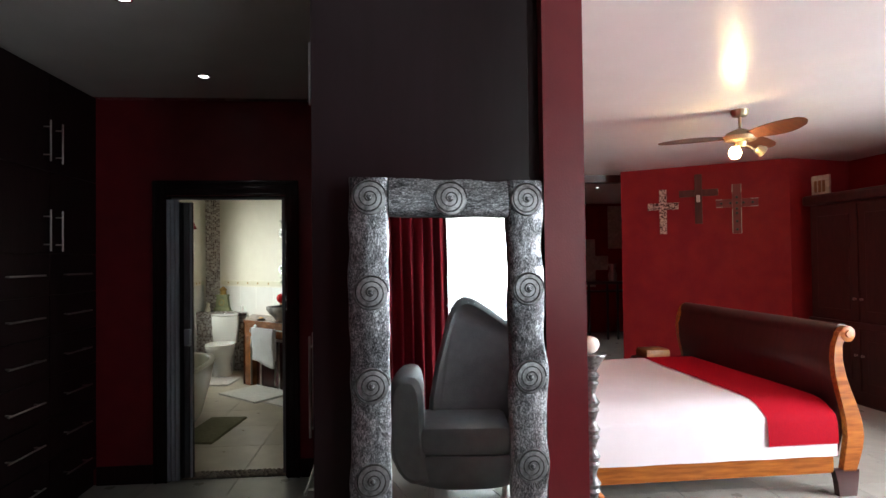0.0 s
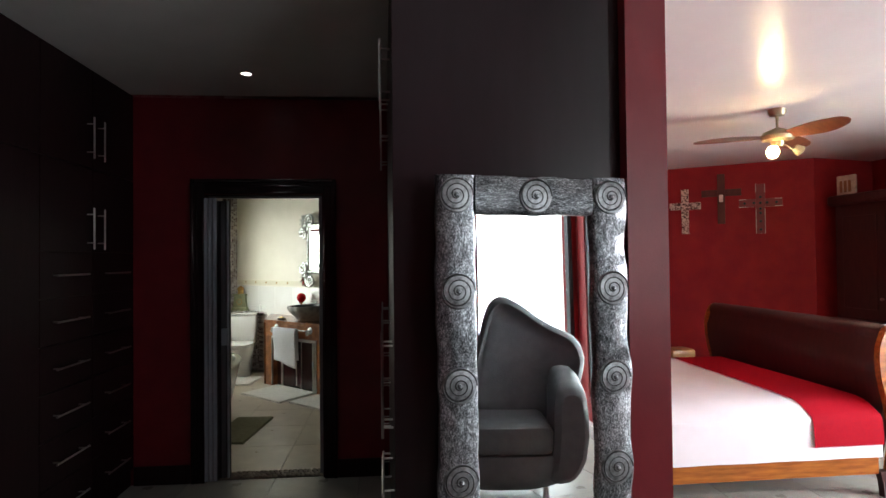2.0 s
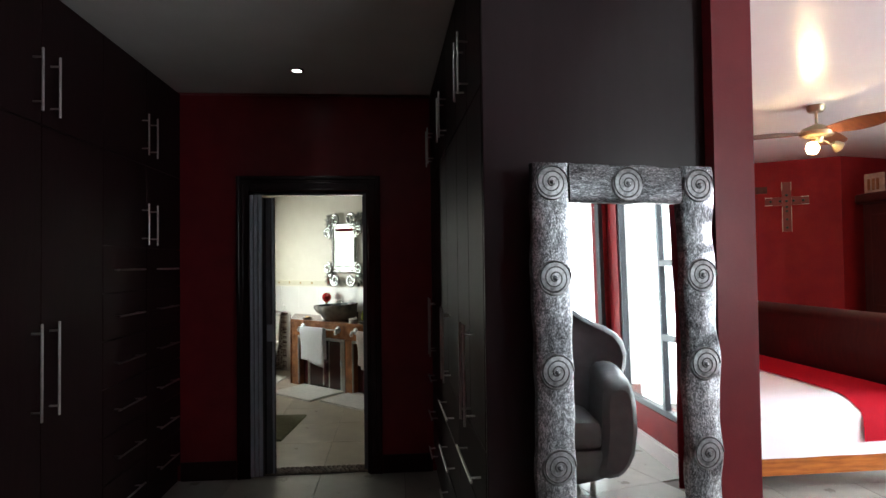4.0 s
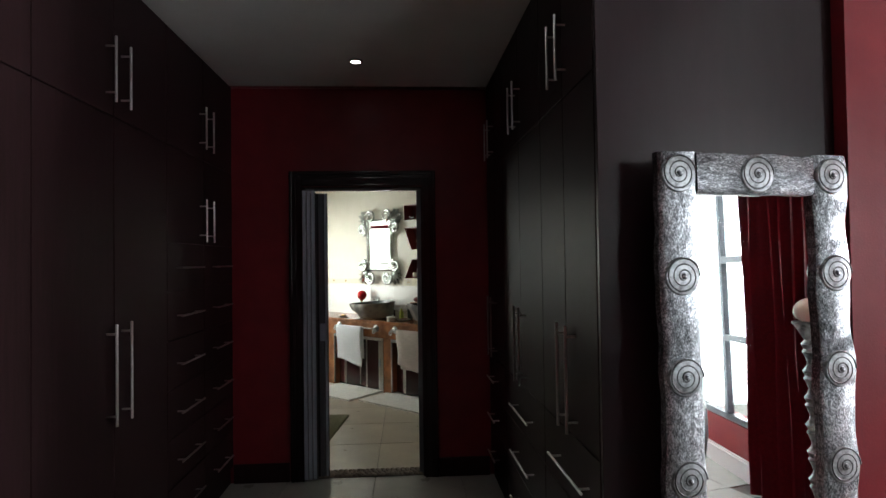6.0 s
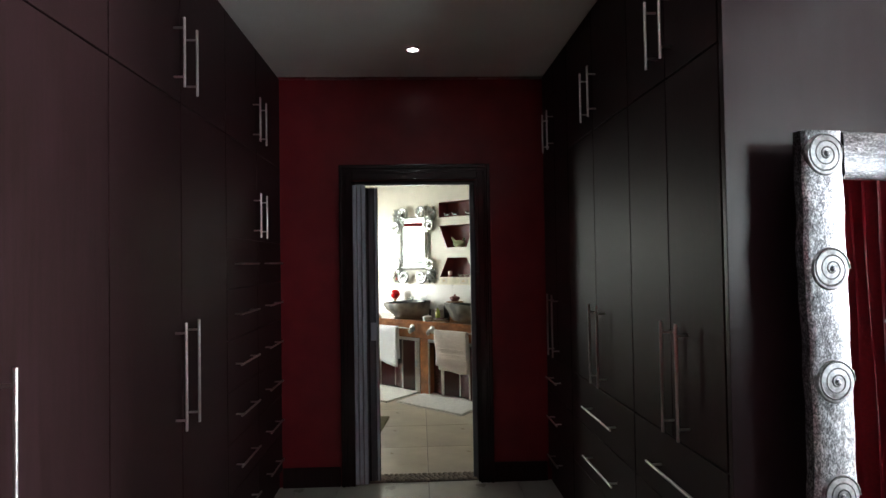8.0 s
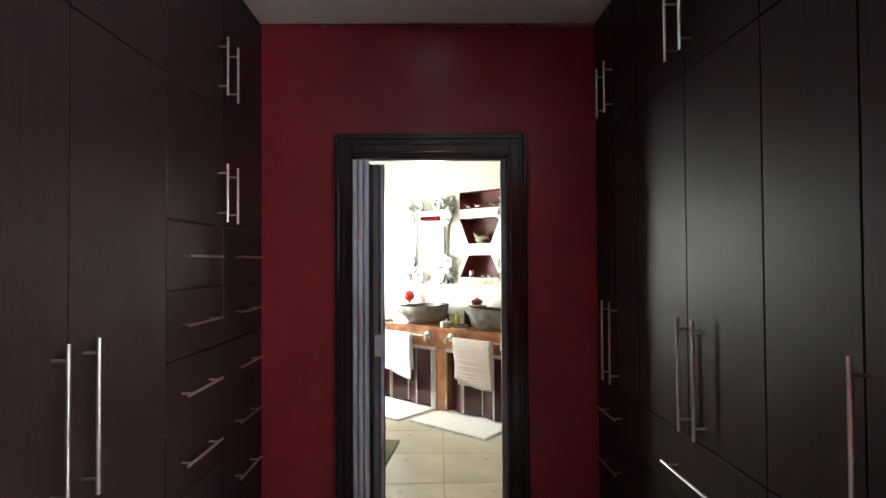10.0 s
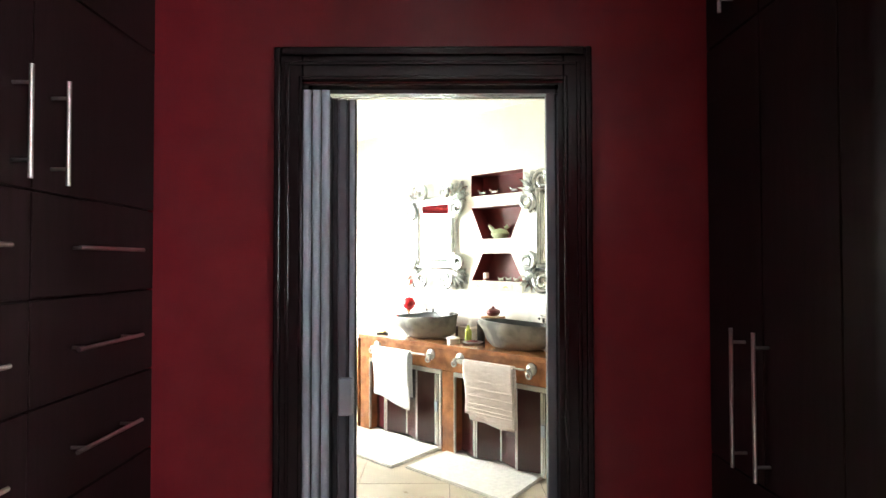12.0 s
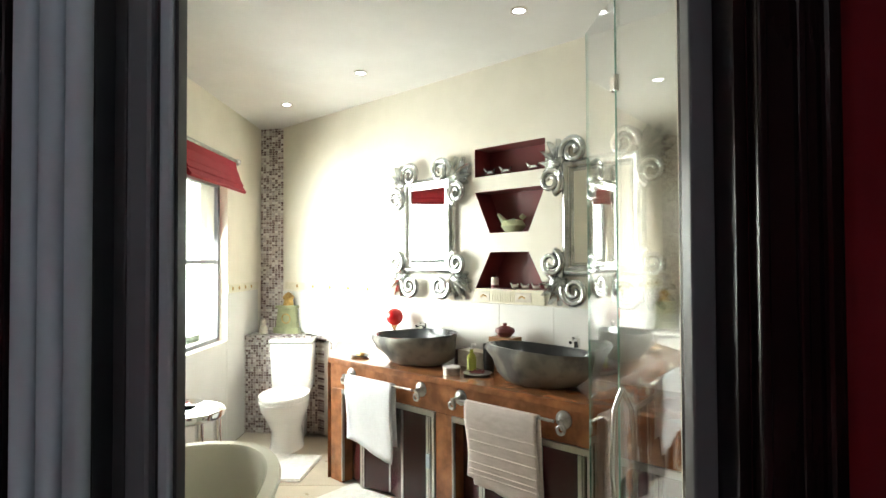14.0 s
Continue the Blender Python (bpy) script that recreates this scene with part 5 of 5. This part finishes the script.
# tiled band under the mirrors and frieze
part("wall_tiling", B(-2.7, 2.15, -0.003, -0.0005, 0.1, 1.205), "white_tile", m=VM, kind="structure", label="large glossy white wall tiles")
for i in range(12):
    u = -2.6 + i * 0.40
    if u < 2.0:
        part("wall_tile", B(u + 0.002, u + 0.398, -0.007, -0.0035, 0.905, 1.203, 0.001), "white_tile", vw)
fr = part("frieze_strip", B(0.0, 0.545, -0.014, -0.004, 1.209, 1.293, 0.002), "frieze", vw, "cream relief border tile")
for x0, x1 in ((0.03, 0.13), (0.33, 0.45)):
    part("relief_plate", B(x0, x1, -0.018, -0.0145, 1.222, 1.28, 0.002), "ivory", fr)
    part("gold_motif", sweep(bmesh.new(), [(x0 + 0.03, -0.020, 1.245), (x0 + 0.05, -0.022, 1.258), (x0 + 0.075, -0.020, 1.247)], 0.005, 8), "gold", fr, smooth=True)
for x in [0.145 + 0.013 * i for i in range(14)]:
    part("flute", B(x, x + 0.007, -0.017, -0.0145, 1.218, 1.284), "frieze", fr)
bm = bmesh.new()
box(bm, -2.3, -0.80, -0.012, -0.004, 1.225, 1.29, 0.002)
st = part("frieze_strip", bm, "frieze", vw, "cream relief border tile")
for x in (-2.1, -1.85, -1.6, -1.35, -1.1):
    part("gold_motif", lathe([(0, 0.008), (0.012, 0.005), (0.016, 0)], 12), "gold", st, smooth=True, m=pose(x, -0.012, 1.257, 90))
ws = part("frieze_strip", B(-1.659, -1.650, 3.96, 4.7, 1.225, 1.29, 0.002), "frieze", kind="structure", label="cream relief border tile on the window wall")
for y in (4.05, 4.2, 4.35, 4.5):
    part("gold_motif", lathe([(0, 0.008), (0.012, 0.005), (0.016, 0)], 12), "gold", ws, smooth=True, m=pose(-1.650, y, 1.257, 0, 90))
tw = part("window_wall_tiling", B(-1.6595, -1.6565, 0.25, 2.98, 0.0, 1.22), "white_tile", kind="structure", label="glossy white wall tiles")
part("window_wall_tiling", B(-1.6595, -1.6565, 3.95, 4.7, 0.0, 1.22), "white_tile", kind="structure", label="glossy white wall tiles")
part("window_wall_tiling", B(-1.6595, -1.6565, 2.985, 3.945, 0.0, 0.84), "white_tile", kind="structure", label="glossy white wall tiles")


# niche ornaments
def bird(u, z, s=1.0, mt="silver_leaf", label="small silver bird ornament on the niche ledge"):
    b = thing("bird_figurine", VM @ pose(u, 0.05, z), label, "figurine", "small bird figurines")
    bm = lathe([(0, 0.0), (0.016 * s, 0.004), (0.024 * s, 0.016 * s), (0.018 * s, 0.028 * s), (0, 0.034 * s)], 16, sx=1.4)
    sweep(bm, [(-0.02 * s, 0, 0.02 * s), (-0.035 * s, 0, 0.035 * s), (-0.045 * s, 0, 0.046 * s)], lambda t: (0.009 - 0.005 * t) * s, 8)
    lathe([(0, -0.008 * s), (0.009 * s, 0), (0, 0.009 * s)], 10, bm, at=(0.028 * s, 0, 0.036 * s))
    part("figure", bm, mt, b, smooth=True)
    return b


for u in (0.09, 0.22, 0.43):
    bird(u, 2.0205, 1.25)
bird(0.27, 1.6525, 2.6, "green_stone", "green stone dragon ornament on the middle niche ledge")
for u in (0.28, 0.36, 0.44):
    bird(u, 1.2975, 0.8, "ivory", "tiny pale shell ornament on the low niche ledge")
cd = thing("pillar_candle", VM @ pose(0.12, 0.05, 1.2975), "short white pillar candle with pink band in the niche", "candle")
part("wax", lathe([(0, 0), (0.024, 0), (0.024, 0.07), (0.02, 0.068), (0, 0.066)], 24), "candle", cd, smooth=True)
part("band", lathe([(0.0245, 0.005), (0.0255, 0.005), (0.0255, 0.022), (0.0245, 0.022)], 24), "niche", cd, smooth=True)

# things on the worktop
rb = thing("red_ball_lamp", VM @ pose(-0.66, -0.12, TOPZ), "glossy red ball ornament on a small chrome stand", "ornament")
part("stand", lathe([(0, 0), (0.045, 0), (0.045, 0.01), (0.012, 0.02), (0.012, 0.17), (0.035, 0.20), (0, 0.20)], 24), "chrome", rb, smooth=True)
part("ball", lathe([(0, -0.062)] + [(0.062 * math.cos(radians(a)), 0.062 * math.sin(radians(a))) for a in range(-75, 90, 15)] + [(0, 0.062)], 28), "red_gloss", rb, smooth=True, m=pose(0, 0, 0.258))
tp = thing("teapot", VM @ pose(0.33, -0.12, TOPZ), "small dark red lidded pot on a carved box", "pot")
part("box", B(-0.08, 0.08, -0.06, 0.06, 0, 0.20, 0.004), "bamboo", tp, "carved brown and gold box")
part("pot", lathe([(0, 0.201), (0.035, 0.203), (0.06, 0.23), (0.055, 0.25), (0.03, 0.262), (0.01, 0.266), (0.014, 0.28), (0, 0.284)], 28), "niche", tp, smooth=True)
sb = thing("soap_bottle", VM @ pose(0.22, -0.30, TOPZ), "clear bottle of yellow green soap with a pump", "soap bottle")
part("bottle", lathe([(0, 0), (0.026, 0), (0.028, 0.01), (0.028, 0.085), (0.022, 0.10), (0.011, 0.112), (0.011, 0.135), (0, 0.135)], 24), "green_liquid", sb, smooth=True)
part("pump", sweep(bmesh.new(), [(0, 0, 0.135), (0, 0, 0.165), (0.03, 0, 0.165)], 0.005, 8), "ceramic", sb, smooth=True)
bx = thing("tissue_box", VM @ pose(0.13, -0.13, TOPZ), "cream and brown box on the wooden worktop by the basin", "box")
part("body", B(-0.12, 0.10, -0.06, 0.06, 0, 0.10, 0.004), "ivory", bx)
part("end", B(-0.15, -0.121, -0.06, 0.06, 0, 0.10, 0.004), "mahogany", bx, "dark brown end")
dk = thing("dark_tumbler", VM @ pose(0.27, -0.20, TOPZ), "dark brown tumbler on the wooden worktop", "tumbler")
part("cup", lathe([(0, 0), (0.03, 0), (0.036, 0.16), (0.032, 0.16), (0.027, 0.01), (0, 0.01)], 24), "black", dk, smooth=True)
tin = thing("round_tin", VM @ pose(0.17, -0.42, TOPZ), "small round white and silver trinket box", "trinket box")
part("body", lathe([(0, 0), (0.05, 0), (0.05, 0.035), (0, 0.035)], 28), "pewter", tin, smooth=True)
part("lid", lathe([(0, 0.055), (0.04, 0.05), (0.053, 0.044), (0.053, 0.036), (0, 0.036)], 28), "ceramic", tin, smooth=True)
dd = thing("soap_dish", VM @ pose(-0.70, -0.40, TOPZ), "low dark soap dish with a yellow soap bar", "soap dish")
part("dish", lathe([(0, 0), (0.05, 0), (0.08, 0.015), (0.076, 0.017), (0, 0.006)], 24, sy=0.7), "black", dd, smooth=True)
part("soap", B(-0.03, 0.03, -0.018, 0.018, 0.010, 0.028, 0.006), "gold", dd)
pl = thing("potpourri_plate", VM @ pose(0.30, -0.34, TOPZ), "small glass plate with purple potpourri", "plate")
part("plate", lathe([(0, 0), (0.05, 0), (0.085, 0.014), (0.082, 0.016), (0, 0.005)], 24), "pewter", pl, smooth=True)
bm = bmesh.new()
for i in range(14):
    a, r = i * 2.4, 0.012 * math.sqrt(i)
    lathe([(0, -0.008), (0.010, 0), (0, 0.008)], 8, bm, at=(r * math.cos(a), r * math.sin(a), 0.016 + 0.006 * random.random()))
part("petals", bm, "niche", pl, smooth=True)

# ---- toilet corner ----
tagged(part("mosaic_box", prism([(-1.658, 4.36), (-0.86, 4.30), van(-1.58, 0.009), van(-2.45, 0.009), (-1.658, 4.75)], 0, 0.80), "mosaic"), "cistern box clad in small brown and silver mosaic", "tiled box", kind="structure")
part("mosaic_box_top", prism([(-1.656, 4.35), (-0.862, 4.29), van(-1.59, 0.01), van(-2.44, 0.01), (-1.656, 4.76)], 0.801, 0.835), "mosaic", kind="structure", label="mosaic clad shelf above the toilet")
part("mosaic_column", prism([(-1.657, 4.79), (-1.425, 4.72), (-1.47, 4.78), (-1.657, 4.92)], 0.836, HB - 0.002), "mosaic", kind="structure", label="tall mosaic corner strip")


def toilet():
    t = thing("toilet", pose(-1.20, 4.28, 0, 0, 0, 3), "white ceramic close coupled toilet with lid down", "toilet")
    bm = B(-0.18, 0.18, -0.17, 0.02, 0.40, 0.80, 0.025)
    for v in bm.verts:
        v.co.x *= 0.88 + 0.12 * min(1, (v.co.z - 0.40) / 0.30)
    part("cistern", bm, "ceramic", t, smooth=True)
    part("cistern_lid", B(-0.183, 0.183, -0.175, 0.022, 0.801, 0.830, 0.010), "ceramic", t, smooth=True)
    part("flush_button", lathe([(0, 0.006), (0.018, 0.005), (0.02, 0)], 20), "chrome", t, smooth=True, m=pose(0, -0.08, 0.83))
    bm = bmesh.new()
    rings = []
    for z, w, d, cy in ((0.0, 0.13, 0.20, -0.30), (0.05, 0.12, 0.19, -0.30), (0.16, 0.115, 0.19, -0.31), (0.26, 0.15, 0.23, -0.35), (0.34, 0.18, 0.27, -0.38), (0.395, 0.185, 0.275, -0.385)):
        rings.append([bm.verts.new((w * math.copysign(abs(math.cos(a)) ** 0.8, math.cos(a)), cy + d * math.sin(a), z)) for a in (2 * math.pi * k / 36 for k in range(36))])
    for p, q in zip(rings, rings[1:]):
        for k in range(36):
            bm.faces.new((p[k], p[(k + 1) % 36], q[(k + 1) % 36], q[k]))
    bm.faces.new(rings[0][::-1])
    bm.faces.new(rings[-1])
    part("bowl", bm, "ceramic", t, smooth=True)
    for nm, z0, z1, s in (("seat", 0.397, 0.417, 1.0), ("lid", 0.419, 0.445, 1.0)):
        pts = [(0.19 * s * math.copysign(abs(math.cos(a)) ** 0.75, math.cos(a)), -0.40 + 0.255 * s * math.sin(a)) for a in (2 * math.pi * k / 36 for k in range(36))]
        part(nm, prism(pts, z0, z1, bevel=0.008), "ceramic", t, smooth=True)
    part("foot_block", B(-0.10, 0.10, -0.30, 0.03, 0, 0.42, 0.02), "ceramic", t, smooth=True)
    return t


toilet()
cl = thing("green_clock", pose(-1.33, 4.55, 0.836, 0, 0, -12), "pale green stone mantel ornament with a gold figure on top", "ornament")
part("base", B(-0.12, 0.12, -0.06, 0.06, 0, 0.05, 0.004), "green_stone", cl)
part("body", prism([(-0.10, 0), (0.10, 0), (0.08, 0.17), (-0.08, 0.17)], -0.045, 0.045), "green_stone", cl, m=pose(0, 0, 0.05, 90))
part("cap", B(-0.10, 0.10, -0.055, 0.055, 0.222, 0.245, 0.004), "green_stone", cl)
part("gold_wreath", sweep(bmesh.new(), [(0.04 * math.cos(a), -0.048, 0.13 + 0.04 * math.sin(a)) for a in [2 * math.pi * k / 20 for k in range(21)]], 0.005, 6), "gold", cl, smooth=True)
part("gold_figure", lathe([(0, 0.245), (0.05, 0.247), (0.04, 0.29), (0.055, 0.32), (0.03, 0.35), (0, 0.37)], 16), "gold", cl, smooth=True)
cat = thing("cat_figurine", pose(-1.53, 4.47, 0.836), "small pale figurine on the mosaic shelf", "figurine")
part("figure", lathe([(0, 0), (0.04, 0.003), (0.035, 0.05), (0.022, 0.08), (0.03, 0.10), (0.022, 0.13), (0, 0.14)], 16), "ivory", cat, smooth=True)
tr = thing("silver_tray", pose(-1.25, 4.42, 0.836, 0, 0, -5), "round silver tray on the mosaic shelf", "tray")
part("tray", lathe([(0, 0.004), (0.15, 0.004), (0.17, 0.014), (0.175, 0.012), (0.155, 0.0), (0, 0)], 32, sy=0.5), "chrome", tr, smooth=True)
gl = thing("glass_jar", pose(-0.98, 4.33, 0.836), "small clear glass jar on the mosaic shelf", "jar")
part("jar", lathe([(0, 0), (0.04, 0), (0.045, 0.08), (0.02, 0.11), (0.028, 0.14), (0, 0.14)], 20), "ceramic", gl, smooth=True)
bv = thing("bamboo_vase", pose(-0.80, 4.06, 0), "tall brown bamboo floor vase beside the vanity", "vase")
part("vase", lathe([(0, 0), (0.045, 0), (0.05, 0.25), (0.046, 0.26), (0.05, 0.50), (0.046, 0.51), (0.05, 0.60), (0.03, 0.60), (0, 0.55)], 24), "bamboo", bv, smooth=True)
part("gold_tip", lathe([(0, 0.60), (0.022, 0.60), (0.026, 0.72), (0.015, 0.78), (0, 0.78)], 16), "gold", bv, smooth=True)


# ---- bath, stool, rugs ----
def bath():
    b = thing("bathtub", pose(-1.03, 1.30, 0), "cream freestanding oval bathtub beside the window wall", "bathtub")

    def oval(w, l, z, bm):
        return [bm.verts.new((w * math.copysign(abs(math.cos(a)) ** 0.85, math.cos(a)), l * math.copysign(abs(math.sin(a)) ** 0.85, math.sin(a)), z)) for a in (2 * math.pi * k / 64 for k in range(64))]

    bm = bmesh.new()
    rings = [oval(w, l, z, bm) for w, l, z in ((0.30, 0.70, 0.0), (0.34, 0.76, 0.06), (0.40, 0.86, 0.30), (0.45, 0.93, 0.54), (0.462, 0.945, 0.565), (0.455, 0.94, 0.58), (0.405, 0.885, 0.582), (0.392, 0.87, 0.57), (0.36, 0.82, 0.35), (0.30, 0.72, 0.16), (0.2, 0.55, 0.13))]
    for p, q in zip(rings, rings[1:]):
        for k in range(64):
            bm.faces.new((p[k], p[(k + 1) % 64], q[(k + 1) % 64], q[k]))
    bm.faces.new(rings[0][::-1])
    bm.faces.new(rings[-1])
    part("shell", bm, "tub", b, smooth=True)
    part("drain", lathe([(0, 0.136), (0.03, 0.135), (0.034, 0.131)], 20), "chrome", b, smooth=True)
    return b


bath()
stl = thing("chrome_stool", pose(-1.38, 2.62, 0), "round chrome side table with a dished top", "side table")
part("top", lathe([(0, 0.60), (0.12, 0.605), (0.17, 0.635), (0.20, 0.64), (0.205, 0.63), (0.20, 0.60), (0.16, 0.58), (0, 0.58)], 36), "chrome", stl, smooth=True)
for k in range(4):
    a = radians(45 + 90 * k)
    part("leg", sweep(bmesh.new(), [(0.17 * math.cos(a), 0.17 * math.sin(a), 0.60), (0.18 * math.cos(a), 0.18 * math.sin(a), 0.3), (0.17 * math.cos(a), 0.17 * math.sin(a), 0.0)], 0.022, 14), "chrome", stl, smooth=True)
part("dish", lathe([(0, 0.645), (0.06, 0.65), (0.09, 0.68), (0.085, 0.68), (0.055, 0.655), (0, 0.65)], 24), "chrome", stl, smooth=True)


def mat_rug(pts, material, label):
    r = thing("bath_mat", pose(0, 0, 0), label, "bath mat")
    cx, cy = sum(p[0] for p in pts) / 4, sum(p[1] for p in pts) / 4
    r.matrix_basis = pose(cx, cy, 0)
    part("cloth", prism([(x - cx, y - cy) for x, y in pts], 0.0, 0.018, bevel=0.007), material, r)
    return r


mat_rug([(-0.33, 2.24), (0.02, 2.67), (-0.52, 3.18), (-0.87, 2.75)], "rug", "fluffy pale bath mat before the first vanity door")
mat_rug([(-0.23, 2.25), (0.16, 2.70), (0.74, 2.10), (0.42, 1.64)], "rug", "fluffy pale bath mat before the second vanity door")
mat_rug([(-0.36, 0.84), (-0.27, 1.66), (-0.62, 1.68), (-0.71, 0.88)], "rug_olive", "short olive grey mat beside the bathtub")
mat_rug([(-1.42, 3.25), (-0.89, 3.22), (-0.85, 3.72), (-1.42, 3.78)], "rug", "small white mat before the toilet")

# ---- red blind ----
bl = thing("roman_blind", pose(-1.60, 2.95, 0), "deep red fabric blind pulled up on a silver pole", "blind")
part("pole", sweep(bmesh.new(), [(0.0, -0.06, 2.285), (0.0, 1.04, 2.285)], 0.016, 14), "pewter", bl, smooth=True)
for y in (-0.08, 1.06):
    part("finial", lathe([(0, -0.03), (0.022, -0.02), (0.03, 0), (0.022, 0.02), (0, 0.03)], 16), "pewter", bl, smooth=True, m=pose(0, y, 2.285))
bm = bmesh.new()
for k, (z0, z1, o) in enumerate(((2.19, 2.285, 0.0), (2.13, 2.21, 0.025), (2.08, 2.15, 0.050), (2.03, 2.10, 0.072))):
    pts = [(-0.01 + o, z0), (0.012 + o, z0 - 0.012), (0.022 + o, z0 + 0.006), (0.006 + o * 0.6, z1), (-0.012, z1)]
    lo = [bm.verts.new((x, 0.0, z)) for x, z in pts]
    hi = [bm.verts.new((x, 1.0, z)) for x, z in pts]
    bm.faces.new(lo)
    bm.faces.new(hi[::-1])
    for i in range(5):
        bm.faces.new((lo[i], lo[(i + 1) % 5], hi[(i + 1) % 5], hi[i]))
part("cloth", bm, "blind_red", bl, smooth=True)


# ---- shower screen ----
def shower():
    s = thing("shower_screen", pose(0, 0, 0), "clear frameless glass shower screen with chrome hinges and bow handle", "shower screen")
    a, b, c = Vector((0.69, 1.77)), Vector((0.71, 1.42)), Vector((0.765, 0.79))

    def pane(p, q, z1):
        d = (q - p)
        n = Vector((-d.y, d.x)).normalized() * 0.004
        return prism([tuple(p - n), tuple(q - n), tuple(q + n), tuple(p + n)], 0.02, z1)

    g = part("fixed_pane", pane(a, b - (b - a).normalized() * 0.004, 2.44), "glass", s)
    g2 = part("door_pane", pane(b, c, 2.44), "glass", s)
    bm = prism([(a.x - 0.004, a.y), (a.x + 0.004, a.y), (a.x + 0.004, a.y + 0.003), (a.x - 0.004, a.y + 0.003)], 0.02, 2.44)
    box(bm, b.x - 0.006, b.x + 0.002, b.y - 0.001, b.y + 0.002, 0.02, 2.44)
    part("glass_edge", bm, "glass_edge", s, "pale green polished glass edge")
    for z in (2.12, 0.35):
        part("hinge", B(b.x - 0.014, b.x + 0.014, b.y - 0.012, b.y + 0.035, z - 0.03, z + 0.03, 0.005), "chrome", s)
    h = b + (c - b) * 0.05
    part("bow_handle", sweep(bmesh.new(), [(h.x - 0.004, h.y, 1.02), (h.x - 0.035, h.y - 0.01, 0.95), (h.x - 0.045, h.y - 0.01, 0.75), (h.x - 0.035, h.y - 0.01, 0.52), (h.x - 0.004, h.y, 0.45)], 0.010, 12), "chrome", s, smooth=True)
    return s


shower()
sh = thing("overhead_shower", pose(1.25, 1.9, 2.12), "chrome shower head on a bent arm behind the glass", "shower head")
part("arm", sweep(bmesh.new(), [(0.45, 0.0, 0.0), (0.1, 0.0, 0.02), (0, 0, 0.0), (0, 0, -0.05)], 0.010, 12), "chrome", sh, smooth=True)
part("rose", lathe([(0, 0.0), (0.03, -0.005), (0.09, -0.02), (0.09, -0.03), (0, -0.03)], 28), "chrome", sh, smooth=True, m=pose(0, 0, -0.045))


# ---- pebble threshold ----
pb = tagged(new("pebble_threshold"), "strip of brown river pebbles set in the doorway floor", kind="structure")
part("bed", B(XL + 0.016, XR - 0.016, 0.03, 0.165, -0.007, 0.004), "grout", pb)
shapes = []
for k in range(5):
    bm = lathe([(0, 0.011), (0.010, 0.0095), (0.0155, 0.004), (0.0165, -0.002), (0.012, -0.006)], 10, sx=1.0 + 0.09 * k, sy=0.75)
    me = bpy.data.meshes.new("pebble")
    bm.to_mesh(me)
    bm.free()
    for p in me.polygons:
        p.use_smooth = True
    me.materials.append(M["pebble"])
    shapes.append(me)
rnd = random.Random(5)
for j in range(5):
    x = XL + 0.035 + (0.012 if j % 2 else 0)
    while x < XR - 0.03:
        ob = new("pebble", rnd.choice(shapes))
        ob.parent = pb
        ob.matrix_basis = pose(x, 0.045 + j * 0.0255 + rnd.uniform(-0.003, 0.003), 0.006, rnd.uniform(-8, 8), rnd.uniform(-8, 8), rnd.uniform(-35, 35))
        x += rnd.uniform(0.030, 0.038)

# ---- floor tiles ----
tile_mesh = {}


def tile_field(name, x0, x1, y0, y1, size, ox, oy, material, label, keep=lambda x, y: True):
    field = tagged(new(name), label, kind="structure")
    g = 0.0018
    i0, i1 = math.floor((x0 - ox) / size), math.ceil((x1 - ox) / size)
    j0, j1 = math.floor((y0 - oy) / size), math.ceil((y1 - oy) / size)
    for i in range(i0, i1):
        for j in range(j0, j1):
            a, b = max(x0, ox + i * size + g), min(x1, ox + (i + 1) * size - g)
            c, d = max(y0, oy + j * size + g), min(y1, oy + (j + 1) * size - g)
            if b - a < 0.02 or d - c < 0.02 or not keep((a + b) / 2, (c + d) / 2):
                continue
            key = (round(b - a, 3), round(d - c, 3), material)
            if key not in tile_mesh:
                me = bpy.data.meshes.new("floor_tile")
                bm = B(0, b - a, 0, d - c, -0.0078, 0.0)
                top = [e for f in bm.faces if f.normal.z > 0.9 or all(v.co.z > -0.001 for v in f.verts) for e in f.edges]
                bmesh.ops.bevel(bm, geom=list(set(top)), offset=0.0015, segments=1, affect="EDGES")
                bmesh.ops.recalc_face_normals(bm, faces=bm.faces)
                bm.to_mesh(me)
                bm.free()
                me.materials.append(M[material])
                tile_mesh[key] = me
            ob = new("floor_tile", tile_mesh[key])
            ob.parent = field
            ob.matrix_basis = pose(a, c, 0)
    return field


tile_field("floor_tiles_dressing", -1.6, 1.74, -5.65, 0.028, 0.6, 0.08, 0.028, "tile", "pale grey square floor tiles of the dressing room", lambda x, y: abs(x) < 1.0 or y < -2.3)
tile_field("floor_tiles_bedroom", 1.742, 6.75, -5.65, 7.5, 0.6, 0.08, 0.028, "tile", "pale grey square floor tiles of the bedroom", lambda x, y: (x - 3.79) * 0.944 + (y + 5.65) * 0.331 < 0.15 or y > -3.55 - 0.32 * (x - 2.92))
tile_field("floor_tiles_bathroom", -1.65, 1.74, 0.168, 4.9, 0.6, 0.08, 0.168, "bath_tile", "mottled beige square floor tiles of the bathroom")
